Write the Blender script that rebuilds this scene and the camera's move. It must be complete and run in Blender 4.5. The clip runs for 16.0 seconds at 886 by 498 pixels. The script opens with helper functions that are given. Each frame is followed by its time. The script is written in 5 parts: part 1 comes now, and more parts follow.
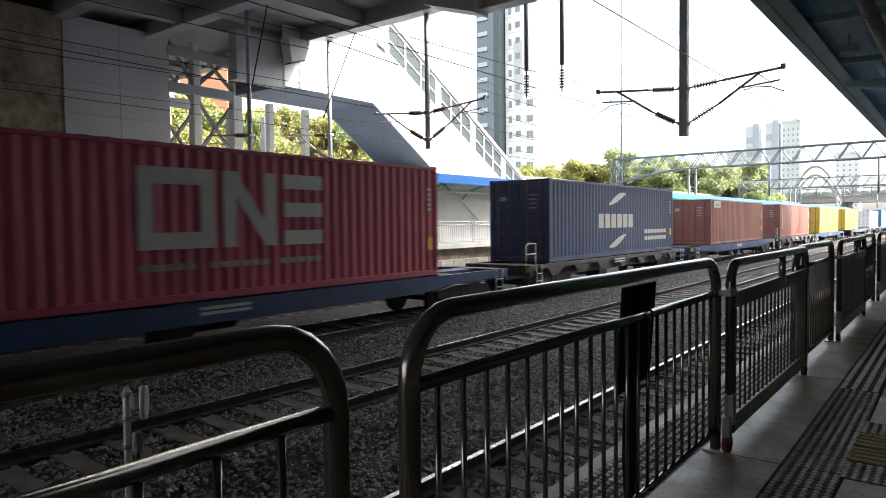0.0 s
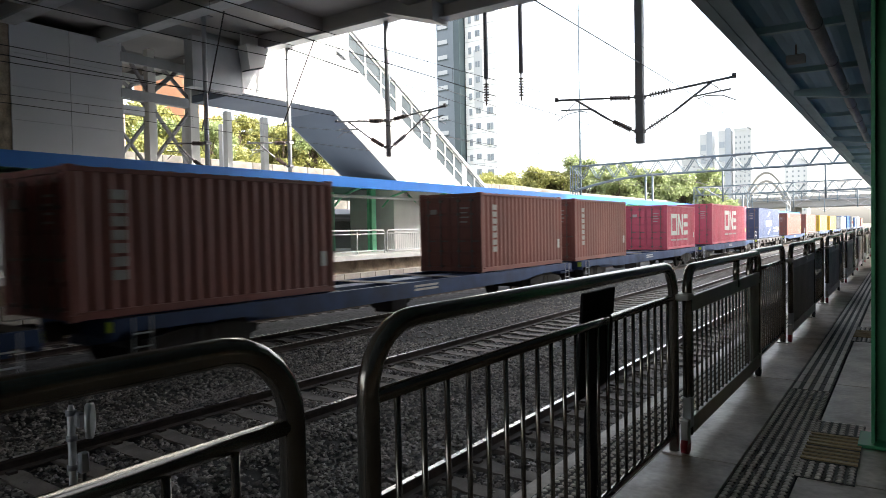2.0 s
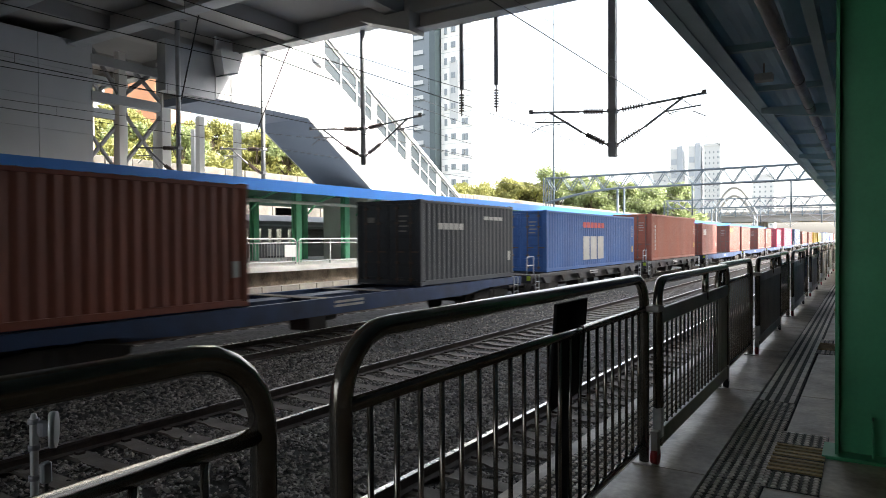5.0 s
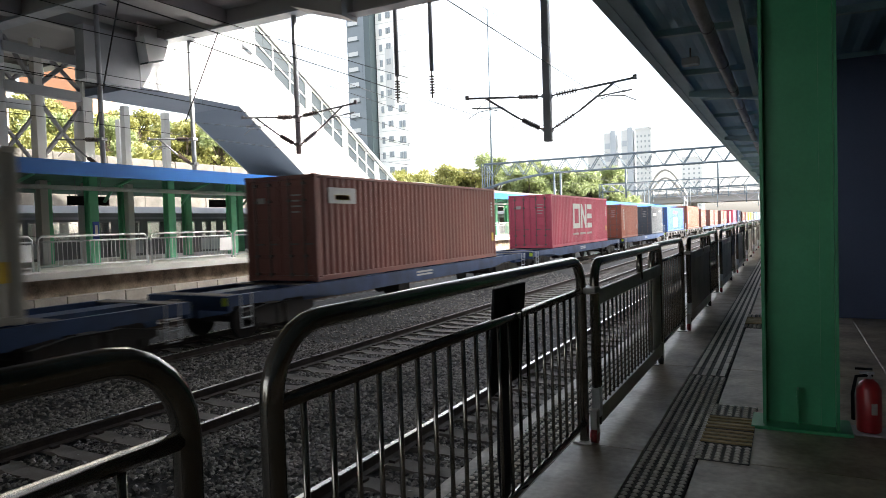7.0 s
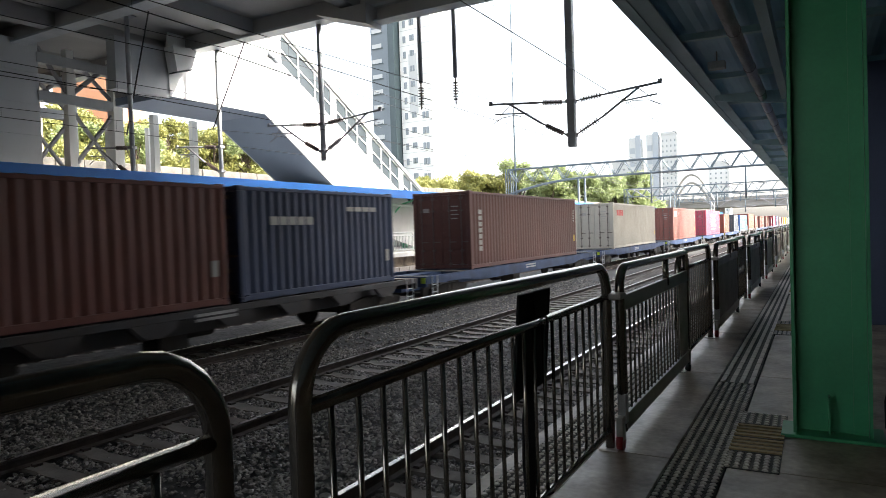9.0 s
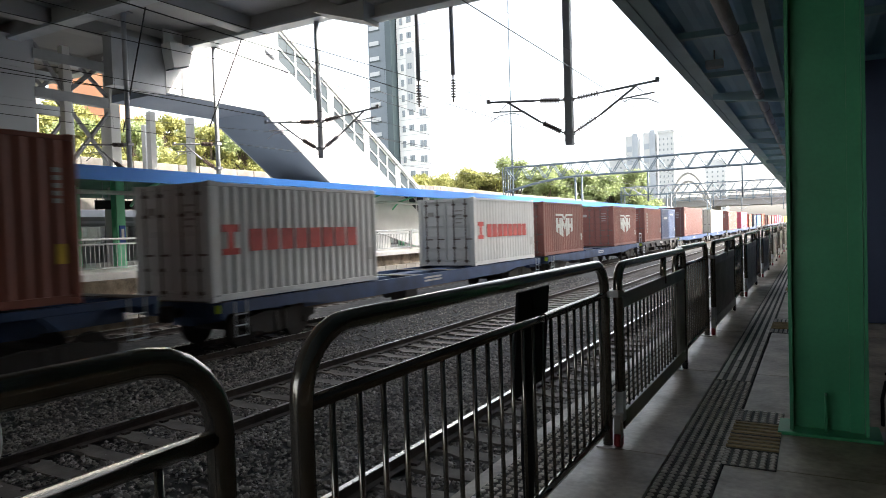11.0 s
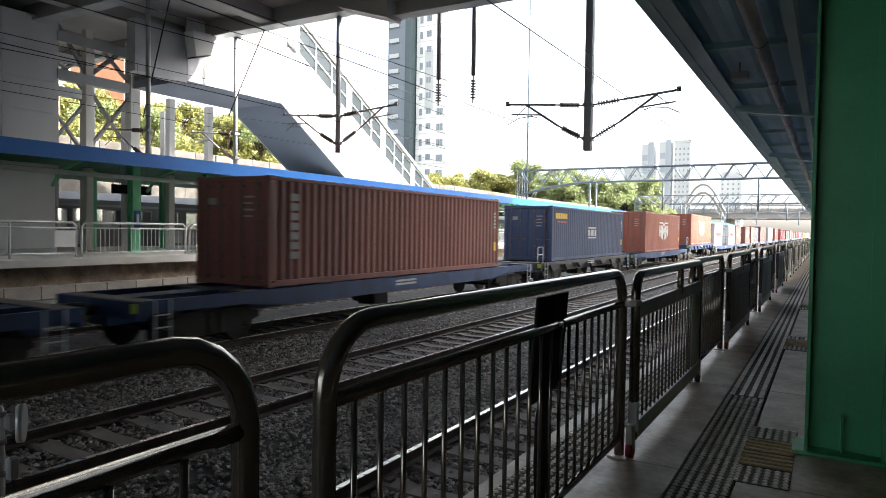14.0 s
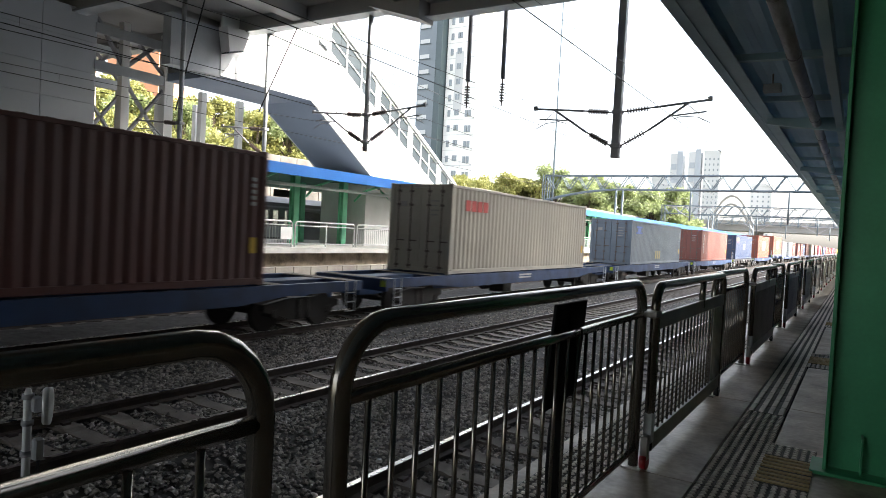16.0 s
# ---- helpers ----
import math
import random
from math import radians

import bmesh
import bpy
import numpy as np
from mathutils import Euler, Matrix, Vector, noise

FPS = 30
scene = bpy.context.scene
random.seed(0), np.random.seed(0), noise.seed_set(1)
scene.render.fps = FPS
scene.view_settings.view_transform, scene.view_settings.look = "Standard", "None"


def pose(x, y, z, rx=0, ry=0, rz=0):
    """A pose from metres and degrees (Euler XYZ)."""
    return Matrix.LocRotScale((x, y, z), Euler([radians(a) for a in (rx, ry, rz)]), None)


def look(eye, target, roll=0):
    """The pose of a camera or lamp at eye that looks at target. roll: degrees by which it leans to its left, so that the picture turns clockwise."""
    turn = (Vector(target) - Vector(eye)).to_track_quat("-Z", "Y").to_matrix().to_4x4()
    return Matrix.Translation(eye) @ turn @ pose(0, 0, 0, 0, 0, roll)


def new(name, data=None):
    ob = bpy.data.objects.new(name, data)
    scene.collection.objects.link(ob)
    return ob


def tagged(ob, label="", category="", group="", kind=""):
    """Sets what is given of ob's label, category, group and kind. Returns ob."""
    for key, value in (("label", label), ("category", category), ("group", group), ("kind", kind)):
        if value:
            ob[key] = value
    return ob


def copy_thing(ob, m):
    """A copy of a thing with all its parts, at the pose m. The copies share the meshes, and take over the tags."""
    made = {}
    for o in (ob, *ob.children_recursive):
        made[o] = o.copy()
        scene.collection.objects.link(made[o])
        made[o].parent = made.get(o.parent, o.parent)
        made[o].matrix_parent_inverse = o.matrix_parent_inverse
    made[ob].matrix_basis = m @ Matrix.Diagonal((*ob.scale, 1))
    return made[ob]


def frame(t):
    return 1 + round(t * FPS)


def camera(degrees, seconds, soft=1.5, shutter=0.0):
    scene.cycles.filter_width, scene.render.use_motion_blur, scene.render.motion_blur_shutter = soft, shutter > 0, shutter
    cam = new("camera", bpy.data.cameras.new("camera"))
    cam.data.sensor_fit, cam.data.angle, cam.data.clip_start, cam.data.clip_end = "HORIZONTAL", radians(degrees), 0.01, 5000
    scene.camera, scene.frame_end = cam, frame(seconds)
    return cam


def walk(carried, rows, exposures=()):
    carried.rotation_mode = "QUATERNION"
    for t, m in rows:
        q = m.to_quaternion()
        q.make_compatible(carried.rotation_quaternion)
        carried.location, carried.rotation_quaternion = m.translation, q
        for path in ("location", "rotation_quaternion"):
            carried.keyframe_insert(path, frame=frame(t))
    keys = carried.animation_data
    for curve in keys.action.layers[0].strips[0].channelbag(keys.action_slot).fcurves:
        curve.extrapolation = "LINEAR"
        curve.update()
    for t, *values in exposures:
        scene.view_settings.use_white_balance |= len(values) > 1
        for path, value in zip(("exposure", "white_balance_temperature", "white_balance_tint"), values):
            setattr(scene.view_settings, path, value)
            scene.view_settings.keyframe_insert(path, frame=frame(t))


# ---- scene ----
cam = camera(67.4, 16.0, soft=0.8, shutter=0.18)
PATH = [
    (0, (0.018, -0.045, 1.404), (-1.213, 1.529, 1.325), -0.6),
    (0.5, (0.02, -0.032, 1.405), (-1.151, 1.587, 1.331), -1.4),
    (1, (0.027, -0.031, 1.403), (-1.082, 1.631, 1.314), -1.6),
    (1.5, (0.009, -0.021, 1.405), (-1.132, 1.621, 1.362), -1.4),
    (2, (0.016, -0.024, 1.405), (-1.124, 1.618, 1.347), -1.1),
    (2.5, (0.031, -0.034, 1.407), (-1.074, 1.632, 1.339), -0.8),
    (3, (0.037, -0.018, 1.407), (-1.031, 1.673, 1.377), -0.9),
    (5.3, (0.009, -0.027, 1.402), (-1.07, 1.657, 1.37), -0.1),
    (5.5, (0.013, -0.017, 1.401), (-1.081, 1.656, 1.357), -0.2),
    (6, (0.004, 0.004, 1.401), (-1.037, 1.711, 1.35), -0.7),
    (6.5, (0.009, 0.003, 1.4), (-0.973, 1.744, 1.336), -1.4),
    (7, (0.004, 0.029, 1.401), (-0.916, 1.804, 1.33), -1.8),
    (7.5, (0.001, 0.031, 1.405), (-0.981, 1.773, 1.369), -1.8),
    (8, (-0.002, 0.01, 1.404), (-1.016, 1.733, 1.349), -2.3),
    (8.2, (0.002, 0.008, 1.402), (-1.0, 1.738, 1.346), -2.2),
    (10.3, (0.012, 0.024, 1.402), (-0.96, 1.772, 1.354), -2.0),
    (10.5, (0.015, 0.019, 1.403), (-0.935, 1.778, 1.333), -3.0),
    (11, (-0.001, 0.003, 1.401), (-0.975, 1.749, 1.343), -1.8),
    (11.5, (-0.046, 0.001, 1.399), (-1.065, 1.722, 1.353), -0.5),
    (12, (0.02, -0.04, 1.411), (-1.01, 1.675, 1.382), 1.4),
    (12.5, (0.024, -0.005, 1.404), (-0.937, 1.748, 1.327), 1.2),
    (13, (0.031, 0.009, 1.404), (-1.011, 1.713, 1.304), 1.3),
    (13.5, (-0.008, 0.014, 1.406), (-1.024, 1.734, 1.306), 0.7),
    (14, (-0.056, -0.01, 1.406), (-1.057, 1.721, 1.347), 0.9),
    (14.5, (-0.081, -0.007, 1.408), (-1.041, 1.747, 1.354), 2.3),
    (15, (-0.072, -0.015, 1.408), (-1.137, 1.678, 1.383), 3.8),
    (15.5, (-0.042, -0.017, 1.415), (-1.109, 1.674, 1.372), 3.4),
    (16, (-0.034, -0.025, 1.415), (-1.094, 1.67, 1.358), 3.1),
]
walk(cam, [(t, look(eye, target, roll)) for t, eye, target, roll in PATH])

# ---- world, sun, exposure ----
scene.view_settings.exposure = 2.62
SUN_DIR = Vector((-0.78, -0.33, -0.53)).normalized()
world = bpy.data.worlds.new("sky")
scene.world = world
world.use_nodes = True
wn = world.node_tree
sky = wn.nodes.new("ShaderNodeTexSky")
sky.sky_type, sky.sun_disc = "NISHITA", False
sky.sun_elevation = math.asin(-SUN_DIR.z)
sky.sun_rotation = math.atan2(-SUN_DIR.x, -SUN_DIR.y)
sky.dust_density, sky.air_density = 4.0, 1.0
hazy = wn.nodes.new("ShaderNodeHueSaturation")
hazy.inputs["Saturation"].default_value = 0.4
wn.links.new(sky.outputs[0], hazy.inputs["Color"])
wn.links.new(hazy.outputs[0], wn.nodes["Background"].inputs[0])
wn.nodes["Background"].inputs[1].default_value = 0.15
sun = new("sun", bpy.data.lights.new("sun", "SUN"))
sun.data.energy, sun.data.angle, sun.data.color = 2.6, radians(0.6), (1.0, 0.94, 0.84)
sun.matrix_world = look((0, 0, 60), Vector((0, 0, 60)) + SUN_DIR)


# ---- materials ----
def mat(name, col, col2=None, rough=0.6, metal=0.0, scale=3.0, amount=0.5, bump=0.1, fine=40.0, stretch=(1, 1, 1), island=0.0, spec=0.5, piece=0.0):
    m = bpy.data.materials.new(name)
    m.use_nodes = True
    nt = m.node_tree
    N, L = nt.nodes, nt.links
    b = N["Principled BSDF"]
    tc = N.new("ShaderNodeTexCoord")
    mp = N.new("ShaderNodeMapping")
    mp.inputs["Scale"].default_value = stretch
    L.new(tc.outputs["Object"], mp.inputs[0])
    n1, n2 = N.new("ShaderNodeTexNoise"), N.new("ShaderNodeTexNoise")
    n1.inputs["Scale"].default_value, n1.inputs["Detail"].default_value = scale, 6
    n2.inputs["Scale"].default_value, n2.inputs["Detail"].default_value = fine, 4
    L.new(mp.outputs[0], n1.inputs[0]), L.new(mp.outputs[0], n2.inputs[0])
    mix = N.new("ShaderNodeMath")
    mix.operation = "MULTIPLY_ADD"
    L.new(n2.outputs[0], mix.inputs[0])
    mix.inputs[1].default_value = 0.4
    L.new(n1.outputs[0], mix.inputs[2])
    ramp = N.new("ShaderNodeMapRange")
    ramp.inputs["From Min"].default_value, ramp.inputs["From Max"].default_value = 0.45, 0.95
    L.new(mix.outputs[0], ramp.inputs[0])
    fac = ramp.outputs[0]
    if island:
        geo = N.new("ShaderNodeNewGeometry")
        add = N.new("ShaderNodeMath")
        add.operation = "MULTIPLY_ADD"
        L.new(geo.outputs["Random Per Island"], add.inputs[0])
        add.inputs[1].default_value = island
        sub = N.new("ShaderNodeMath")
        sub.operation = "MULTIPLY"
        sub.inputs[1].default_value = 1 - island
        L.new(fac, sub.inputs[0]), L.new(sub.outputs[0], add.inputs[2])
        fac = add.outputs[0]
    if piece:
        info = N.new("ShaderNodeObjectInfo")
        blend = N.new("ShaderNodeMix")
        blend.inputs[0].default_value = piece
        L.new(fac, blend.inputs[2]), L.new(info.outputs["Random"], blend.inputs[3])
        fac = blend.outputs[0]
    cm = N.new("ShaderNodeMix")
    cm.data_type = "RGBA"
    c2 = col2 or tuple(c * (1 - amount) for c in col)
    cm.inputs[6].default_value, cm.inputs[7].default_value = (*col, 1), (*c2, 1)
    L.new(fac, cm.inputs[0]), L.new(cm.outputs[2], b.inputs["Base Color"])
    b.inputs["Metallic"].default_value = metal
    b.inputs["Specular IOR Level"].default_value = spec
    rr = N.new("ShaderNodeMapRange")
    rr.inputs["To Min"].default_value, rr.inputs["To Max"].default_value = rough * 0.8, min(1, rough * 1.2)
    L.new(n1.outputs[0], rr.inputs[0]), L.new(rr.outputs[0], b.inputs["Roughness"])
    if bump:
        bp = N.new("ShaderNodeBump")
        bp.inputs["Strength"].default_value, bp.inputs["Distance"].default_value = bump, 0.02
        L.new(mix.outputs[0], bp.inputs["Height"]), L.new(bp.outputs[0], b.inputs["Normal"])
    return m


M_CONC = mat("concrete", (0.49, 0.395, 0.29), (0.10, 0.08, 0.058), 0.5, scale=2.1, bump=0.22, fine=22)
M_CONC_LIGHT = mat("concrete_light", (0.78, 0.76, 0.71), (0.52, 0.50, 0.46), 0.8, scale=0.8, bump=0.15)
M_PIER = mat("pier_panel", (0.62, 0.64, 0.68), (0.52, 0.54, 0.57), 0.5, scale=0.4, bump=0.05)
M_KIOSK = mat("kiosk_panel", (0.80, 0.82, 0.87), (0.70, 0.72, 0.77), 0.5, scale=0.5, bump=0.04)
# Bed darker than the loose stones: shade of their gaps, in its colour.
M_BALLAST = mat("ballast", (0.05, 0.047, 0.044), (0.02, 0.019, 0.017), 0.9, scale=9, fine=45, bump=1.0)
M_STONE = mat("ballast_stone", (0.35, 0.32, 0.28), (0.018, 0.016, 0.014), 0.62, scale=3, fine=60, bump=0.4, island=0.85)
M_SLEEPER = mat("sleeper_concrete", (0.19, 0.165, 0.14), (0.10, 0.087, 0.073), 0.85, scale=2.5, bump=0.2)
M_RAIL = mat("rail_rust", (0.06, 0.042, 0.032), (0.03, 0.022, 0.018), 0.7, scale=6, bump=0.2)
M_PIPE = mat("galvanised_pipe", (0.80, 0.81, 0.84), (0.5, 0.5, 0.52), 0.36, 0.85, scale=5, bump=0.04, stretch=(1, 0.25, 1))
M_RAILTOP = mat("rail_polished", (0.62, 0.6, 0.58), (0.5, 0.47, 0.44), 0.28, 1.0, scale=8, bump=0.02)
M_STEEL = mat("stainless_tube", (0.25, 0.225, 0.19), (0.165, 0.148, 0.126), 0.19, 0.75, scale=4, bump=0.02)
M_STEEL_DULL = mat("stainless_sheet", (0.48, 0.45, 0.40), (0.32, 0.30, 0.265), 0.45, 0.15, scale=3, bump=0.04)
M_STEEL_BRIGHT = mat("bright_steel_tube", (0.66, 0.67, 0.67), (0.5, 0.51, 0.51), 0.35, 0.3, scale=4, bump=0.02)
M_WALL_STONE = mat("wall_stone", (0.17, 0.155, 0.135), (0.05, 0.046, 0.04), 0.85, scale=1.6, fine=14, bump=0.5, piece=0.4)
M_EDGE_BLOCK = mat("edge_block", (0.50, 0.46, 0.40), (0.28, 0.255, 0.22), 0.85, scale=2.0, fine=14, bump=0.3, piece=0.4)
M_BLACK = mat("black_plastic", (0.008, 0.008, 0.009), rough=0.85, scale=4, bump=0.05, spec=0.15)
M_RUBBER = mat("rubber", (0.02, 0.02, 0.02), rough=0.8, bump=0.1)
M_RED = mat("red_paint", (0.32, 0.015, 0.02), (0.20, 0.01, 0.014), 0.4, scale=5, bump=0.02)
M_GREEN = mat("green_paint", (0.05, 0.32, 0.14), (0.036, 0.24, 0.10), 0.42, scale=2.2, bump=0.05)
M_GREEN_LIGHT = mat("pale_green_paint", (0.22, 0.66, 0.40), (0.17, 0.55, 0.32), 0.5, scale=2, bump=0.05)
M_CANOPY = mat("canopy_sheet", (0.42, 0.68, 0.86), (0.33, 0.56, 0.74), 0.45, scale=0.9, bump=0.04)
M_CANOPY_STEEL = mat("canopy_steel", (0.52, 0.74, 0.80), (0.42, 0.61, 0.66), 0.5, scale=1.5, bump=0.05)
M_BLUE_ROOF = mat("blue_roof", (0.013, 0.165, 0.54), (0.010, 0.13, 0.45), 0.45, scale=0.7, bump=0.03)
M_WHITE = mat("white_paint", (0.78, 0.78, 0.77), (0.66, 0.66, 0.64), 0.5, scale=1.0, bump=0.03)
M_GREY_STEEL = mat("grey_steel", (0.46, 0.48, 0.50), (0.34, 0.36, 0.38), 0.5, 0.1, scale=1.4, bump=0.05)
M_DARK_STEEL = mat("dark_steel", (0.36, 0.36, 0.385), (0.25, 0.25, 0.265), 0.5, 0.1, scale=2, bump=0.1)
M_SOFFIT = mat("soffit_panel", (0.42, 0.41, 0.40), (0.33, 0.32, 0.31), 0.7, scale=0.35, bump=0.05)
M_STAIR = mat("stair_cladding", (0.20, 0.245, 0.32), (0.17, 0.205, 0.27), 0.55, scale=0.5, bump=0.03)
M_STAIR_GLASS = mat("stair_glazing", (0.045, 0.058, 0.066), (0.03, 0.04, 0.046), 0.4, 0.0, scale=0.5, bump=0.0, spec=0.2)
M_GLASS = mat("dark_glazing", (0.06, 0.08, 0.086), (0.04, 0.055, 0.06), 0.3, 0.0, scale=0.5, bump=0.0, spec=0.3)
M_YELLOW_TILE = mat("yellow_tactile", (0.38, 0.265, 0.10), (0.22, 0.155, 0.07), 0.7, scale=4, bump=0.15)
M_TACTILE = mat("grey_tactile", (0.70, 0.63, 0.54), (0.40, 0.36, 0.31), 0.6, scale=5, bump=0.15, piece=0.3)
M_WALLDARK = mat("dark_blue_panel", (0.09, 0.115, 0.21), (0.07, 0.09, 0.165), 0.5, scale=0.8, bump=0.03)
# Dirt between studs and bars, darkened further to paint in relief shade.
M_DIRT_SHADE = mat("tile_dirt_shade", (0.085, 0.077, 0.065), (0.04, 0.036, 0.03), 0.85, scale=5, bump=0.2)
M_ROD = mat("lock_rod_steel", (0.15, 0.12, 0.11), (0.09, 0.07, 0.06), 0.5, 0.3, scale=4, bump=0.05)
M_MARK = mat("faded_marking", (0.34, 0.33, 0.31), (0.22, 0.21, 0.2), 0.6, scale=3, bump=0)
M_LIME = mat("lime_reflector", (0.45, 0.6, 0.04), rough=0.4, bump=0)
M_FADED_YELLOW = mat("faded_yellow", (0.34, 0.27, 0.10), (0.26, 0.24, 0.14), 0.6, scale=3, bump=0)
M_ROOF_GREY = mat("grey_roof_sheet", (0.20, 0.215, 0.225), (0.15, 0.16, 0.17), 0.6, scale=0.6, bump=0.05)
M_GREEN_SOFFIT = mat("green_soffit", (0.09, 0.27, 0.17), (0.06, 0.20, 0.12), 0.55, scale=1, bump=0.04)
M_DECK = mat("deck_plate", (0.17, 0.155, 0.135), (0.08, 0.073, 0.064), 0.75, scale=2, bump=0.15)
M_WIRE = mat("wire", (0.04, 0.04, 0.042), rough=0.5, metal=0.5, bump=0)
M_INSUL = mat("insulator", (0.10, 0.07, 0.06), rough=0.3, bump=0)
M_LEAF = mat("leaf_green", (0.33, 0.38, 0.17), (0.19, 0.235, 0.10), 0.6, scale=0.5, fine=3, bump=0, island=0.5)
M_LEAF_Y = mat("leaf_yellow_green", (0.36, 0.34, 0.11), (0.17, 0.19, 0.06), 0.6, scale=0.5, fine=3, bump=0, island=0.5)
for leaf_m in (M_LEAF, M_LEAF_Y):
    nt = leaf_m.node_tree
    bs, outn = nt.nodes["Principled BSDF"], nt.nodes["Material Output"]
    tr, ms = nt.nodes.new("ShaderNodeBsdfTranslucent"), nt.nodes.new("ShaderNodeMixShader")
    nt.links.new(bs.inputs["Base Color"].links[0].from_socket, tr.inputs["Color"])
    ms.inputs[0].default_value = 0.4
    nt.links.new(bs.outputs[0], ms.inputs[1]), nt.links.new(tr.outputs[0], ms.inputs[2]), nt.links.new(ms.outputs[0], outn.inputs[0])
M_BARK = mat("bark", (0.12, 0.09, 0.065), (0.06, 0.045, 0.035), 0.9, scale=6, bump=0.4, stretch=(1, 1, 0.3))
M_EARTH = mat("earth", (0.16, 0.14, 0.10), (0.07, 0.085, 0.035), 0.95, scale=0.05, fine=1.5, bump=0.3)
M_TOWER = mat("tower_render", (0.50, 0.51, 0.52), (0.44, 0.45, 0.46), 0.7, scale=0.05, fine=1, bump=0)
M_TOWER_BLUE = mat("tower_blue", (0.17, 0.20, 0.23), (0.14, 0.165, 0.19), 0.5, scale=0.05, fine=1, bump=0)
M_TOWER_DARK = mat("tower_dark_teal", (0.055, 0.08, 0.088), (0.042, 0.062, 0.07), 0.4, scale=0.05, fine=1, bump=0)
M_TOWER_WHITE = mat("tower_white", (0.80, 0.80, 0.79), (0.72, 0.72, 0.71), 0.7, scale=0.05, fine=1, bump=0)
M_BRICK_RENDER = mat("orange_render", (0.62, 0.28, 0.14), (0.52, 0.23, 0.12), 0.7, scale=0.1, fine=1, bump=0)
M_TWIN = mat("tower_grey_blue", (0.34, 0.37, 0.41), (0.29, 0.32, 0.36), 0.5, scale=0.05, fine=1, bump=0)
M_WINDOW = mat("window_pane", (0.24, 0.27, 0.30), (0.17, 0.2, 0.22), 0.15, scale=0.2, bump=0)
M_SIGN_BLUE = mat("sign_blue", (0.02, 0.10, 0.45), rough=0.4, bump=0)
M_EMU = mat("train_grey", (0.20, 0.205, 0.21), (0.15, 0.155, 0.16), 0.4, 0.2, scale=1, bump=0.02)
M_PANE = bpy.data.materials.new("clear_pane")
M_PANE.use_nodes = True
pn = M_PANE.node_tree
clear, gloss, both = pn.nodes.new("ShaderNodeBsdfTransparent"), pn.nodes.new("ShaderNodeBsdfGlossy"), pn.nodes.new("ShaderNodeMixShader")
clear.inputs[0].default_value = (0.92, 0.95, 0.94, 1)
gloss.inputs["Roughness"].default_value = 0.05
both.inputs[0].default_value = 0.12
pn.links.new(clear.outputs[0], both.inputs[1]), pn.links.new(gloss.outputs[0], both.inputs[2])
pn.links.new(both.outputs[0], pn.nodes["Material Output"].inputs[0])
M_LETTER = mat("lettering_white", (0.42, 0.42, 0.41), (0.33, 0.33, 0.32), 0.5, scale=3, bump=0)
M_LETTER_RED = mat("lettering_red", (0.55, 0.05, 0.04), rough=0.5, bump=0)
M_LETTER_YELLOW = mat("lettering_yellow", (0.75, 0.48, 0.03), rough=0.5, bump=0)
M_WAGON_BLUE = mat("wagon_blue", (0.013, 0.047, 0.14), (0.009, 0.022, 0.055), 0.55, scale=1.5, bump=0.1)
M_WAGON_BLACK = mat("wagon_black", (0.03, 0.035, 0.045), (0.05, 0.04, 0.035), 0.6, scale=1.5, bump=0.1)
M_UNDER = mat("running_gear", (0.012, 0.011, 0.011), (0.022, 0.017, 0.013), 0.75, scale=3, bump=0.2)


# ---- building helpers ----
def box(bm, x0, x1, y0, y1, z0, z1, bevel=0.0):
    vs = [bm.verts.new((x, y, z)) for x in (x0, x1) for y in (y0, y1) for z in (z0, z1)]
    fs = [bm.faces.new([vs[i] for i in f]) for f in ((0, 1, 3, 2), (4, 6, 7, 5), (0, 4, 5, 1), (2, 3, 7, 6), (0, 2, 6, 4), (1, 5, 7, 3))]
    if bevel:
        es = list({e for f in fs for e in f.edges})
        bmesh.ops.bevel(bm, geom=es, offset=bevel, segments=1, affect="EDGES")
    return bm


def prism(bm, pts, axis, a, b):
    """A closed outline of 2D points, drawn out along an axis from a to b."""
    def at(p, v):
        return {"x": (v, p[0], p[1]), "y": (p[0], v, p[1]), "z": (p[0], p[1], v)}[axis]
    A = [bm.verts.new(at(p, a)) for p in pts]
    B = [bm.verts.new(at(p, b)) for p in pts]
    n = len(pts)
    bm.faces.new(A), bm.faces.new(B[::-1])
    for i in range(n):
        bm.faces.new((A[i], B[i], B[(i + 1) % n], A[(i + 1) % n]))
    bmesh.ops.recalc_face_normals(bm, faces=bm.faces[:])
    return bm


def tube(bm, pts, r, seg=8, cap=True):
    """A round tube along points."""
    pts = [Vector(p) for p in pts]
    rings = []
    along = [(q - p).normalized() for p, q in zip(pts, pts[1:])]
    up = min((Vector((1, 0, 0)), Vector((0, 0, 1)), Vector((0, 1, 0))), key=lambda v: max(abs(v.dot(w)) for w in along))
    for i, p in enumerate(pts):
        d = (pts[min(i + 1, len(pts) - 1)] - pts[max(i - 1, 0)]).normalized()
        s = d.cross(up)
        s.normalize()
        u = s.cross(d)
        rr = r[i] if isinstance(r, (list, tuple)) else r
        rings.append([bm.verts.new(p + rr * (math.cos(k * math.tau / seg) * s + math.sin(k * math.tau / seg) * u)) for k in range(seg)])
    for a, b in zip(rings, rings[1:]):
        for k in range(seg):
            f = bm.faces.new((a[k], a[(k + 1) % seg], b[(k + 1) % seg], b[k]))
            f.smooth = seg > 6
    if cap:
        bm.faces.new(rings[0][::-1]), bm.faces.new(rings[-1])
    return bm


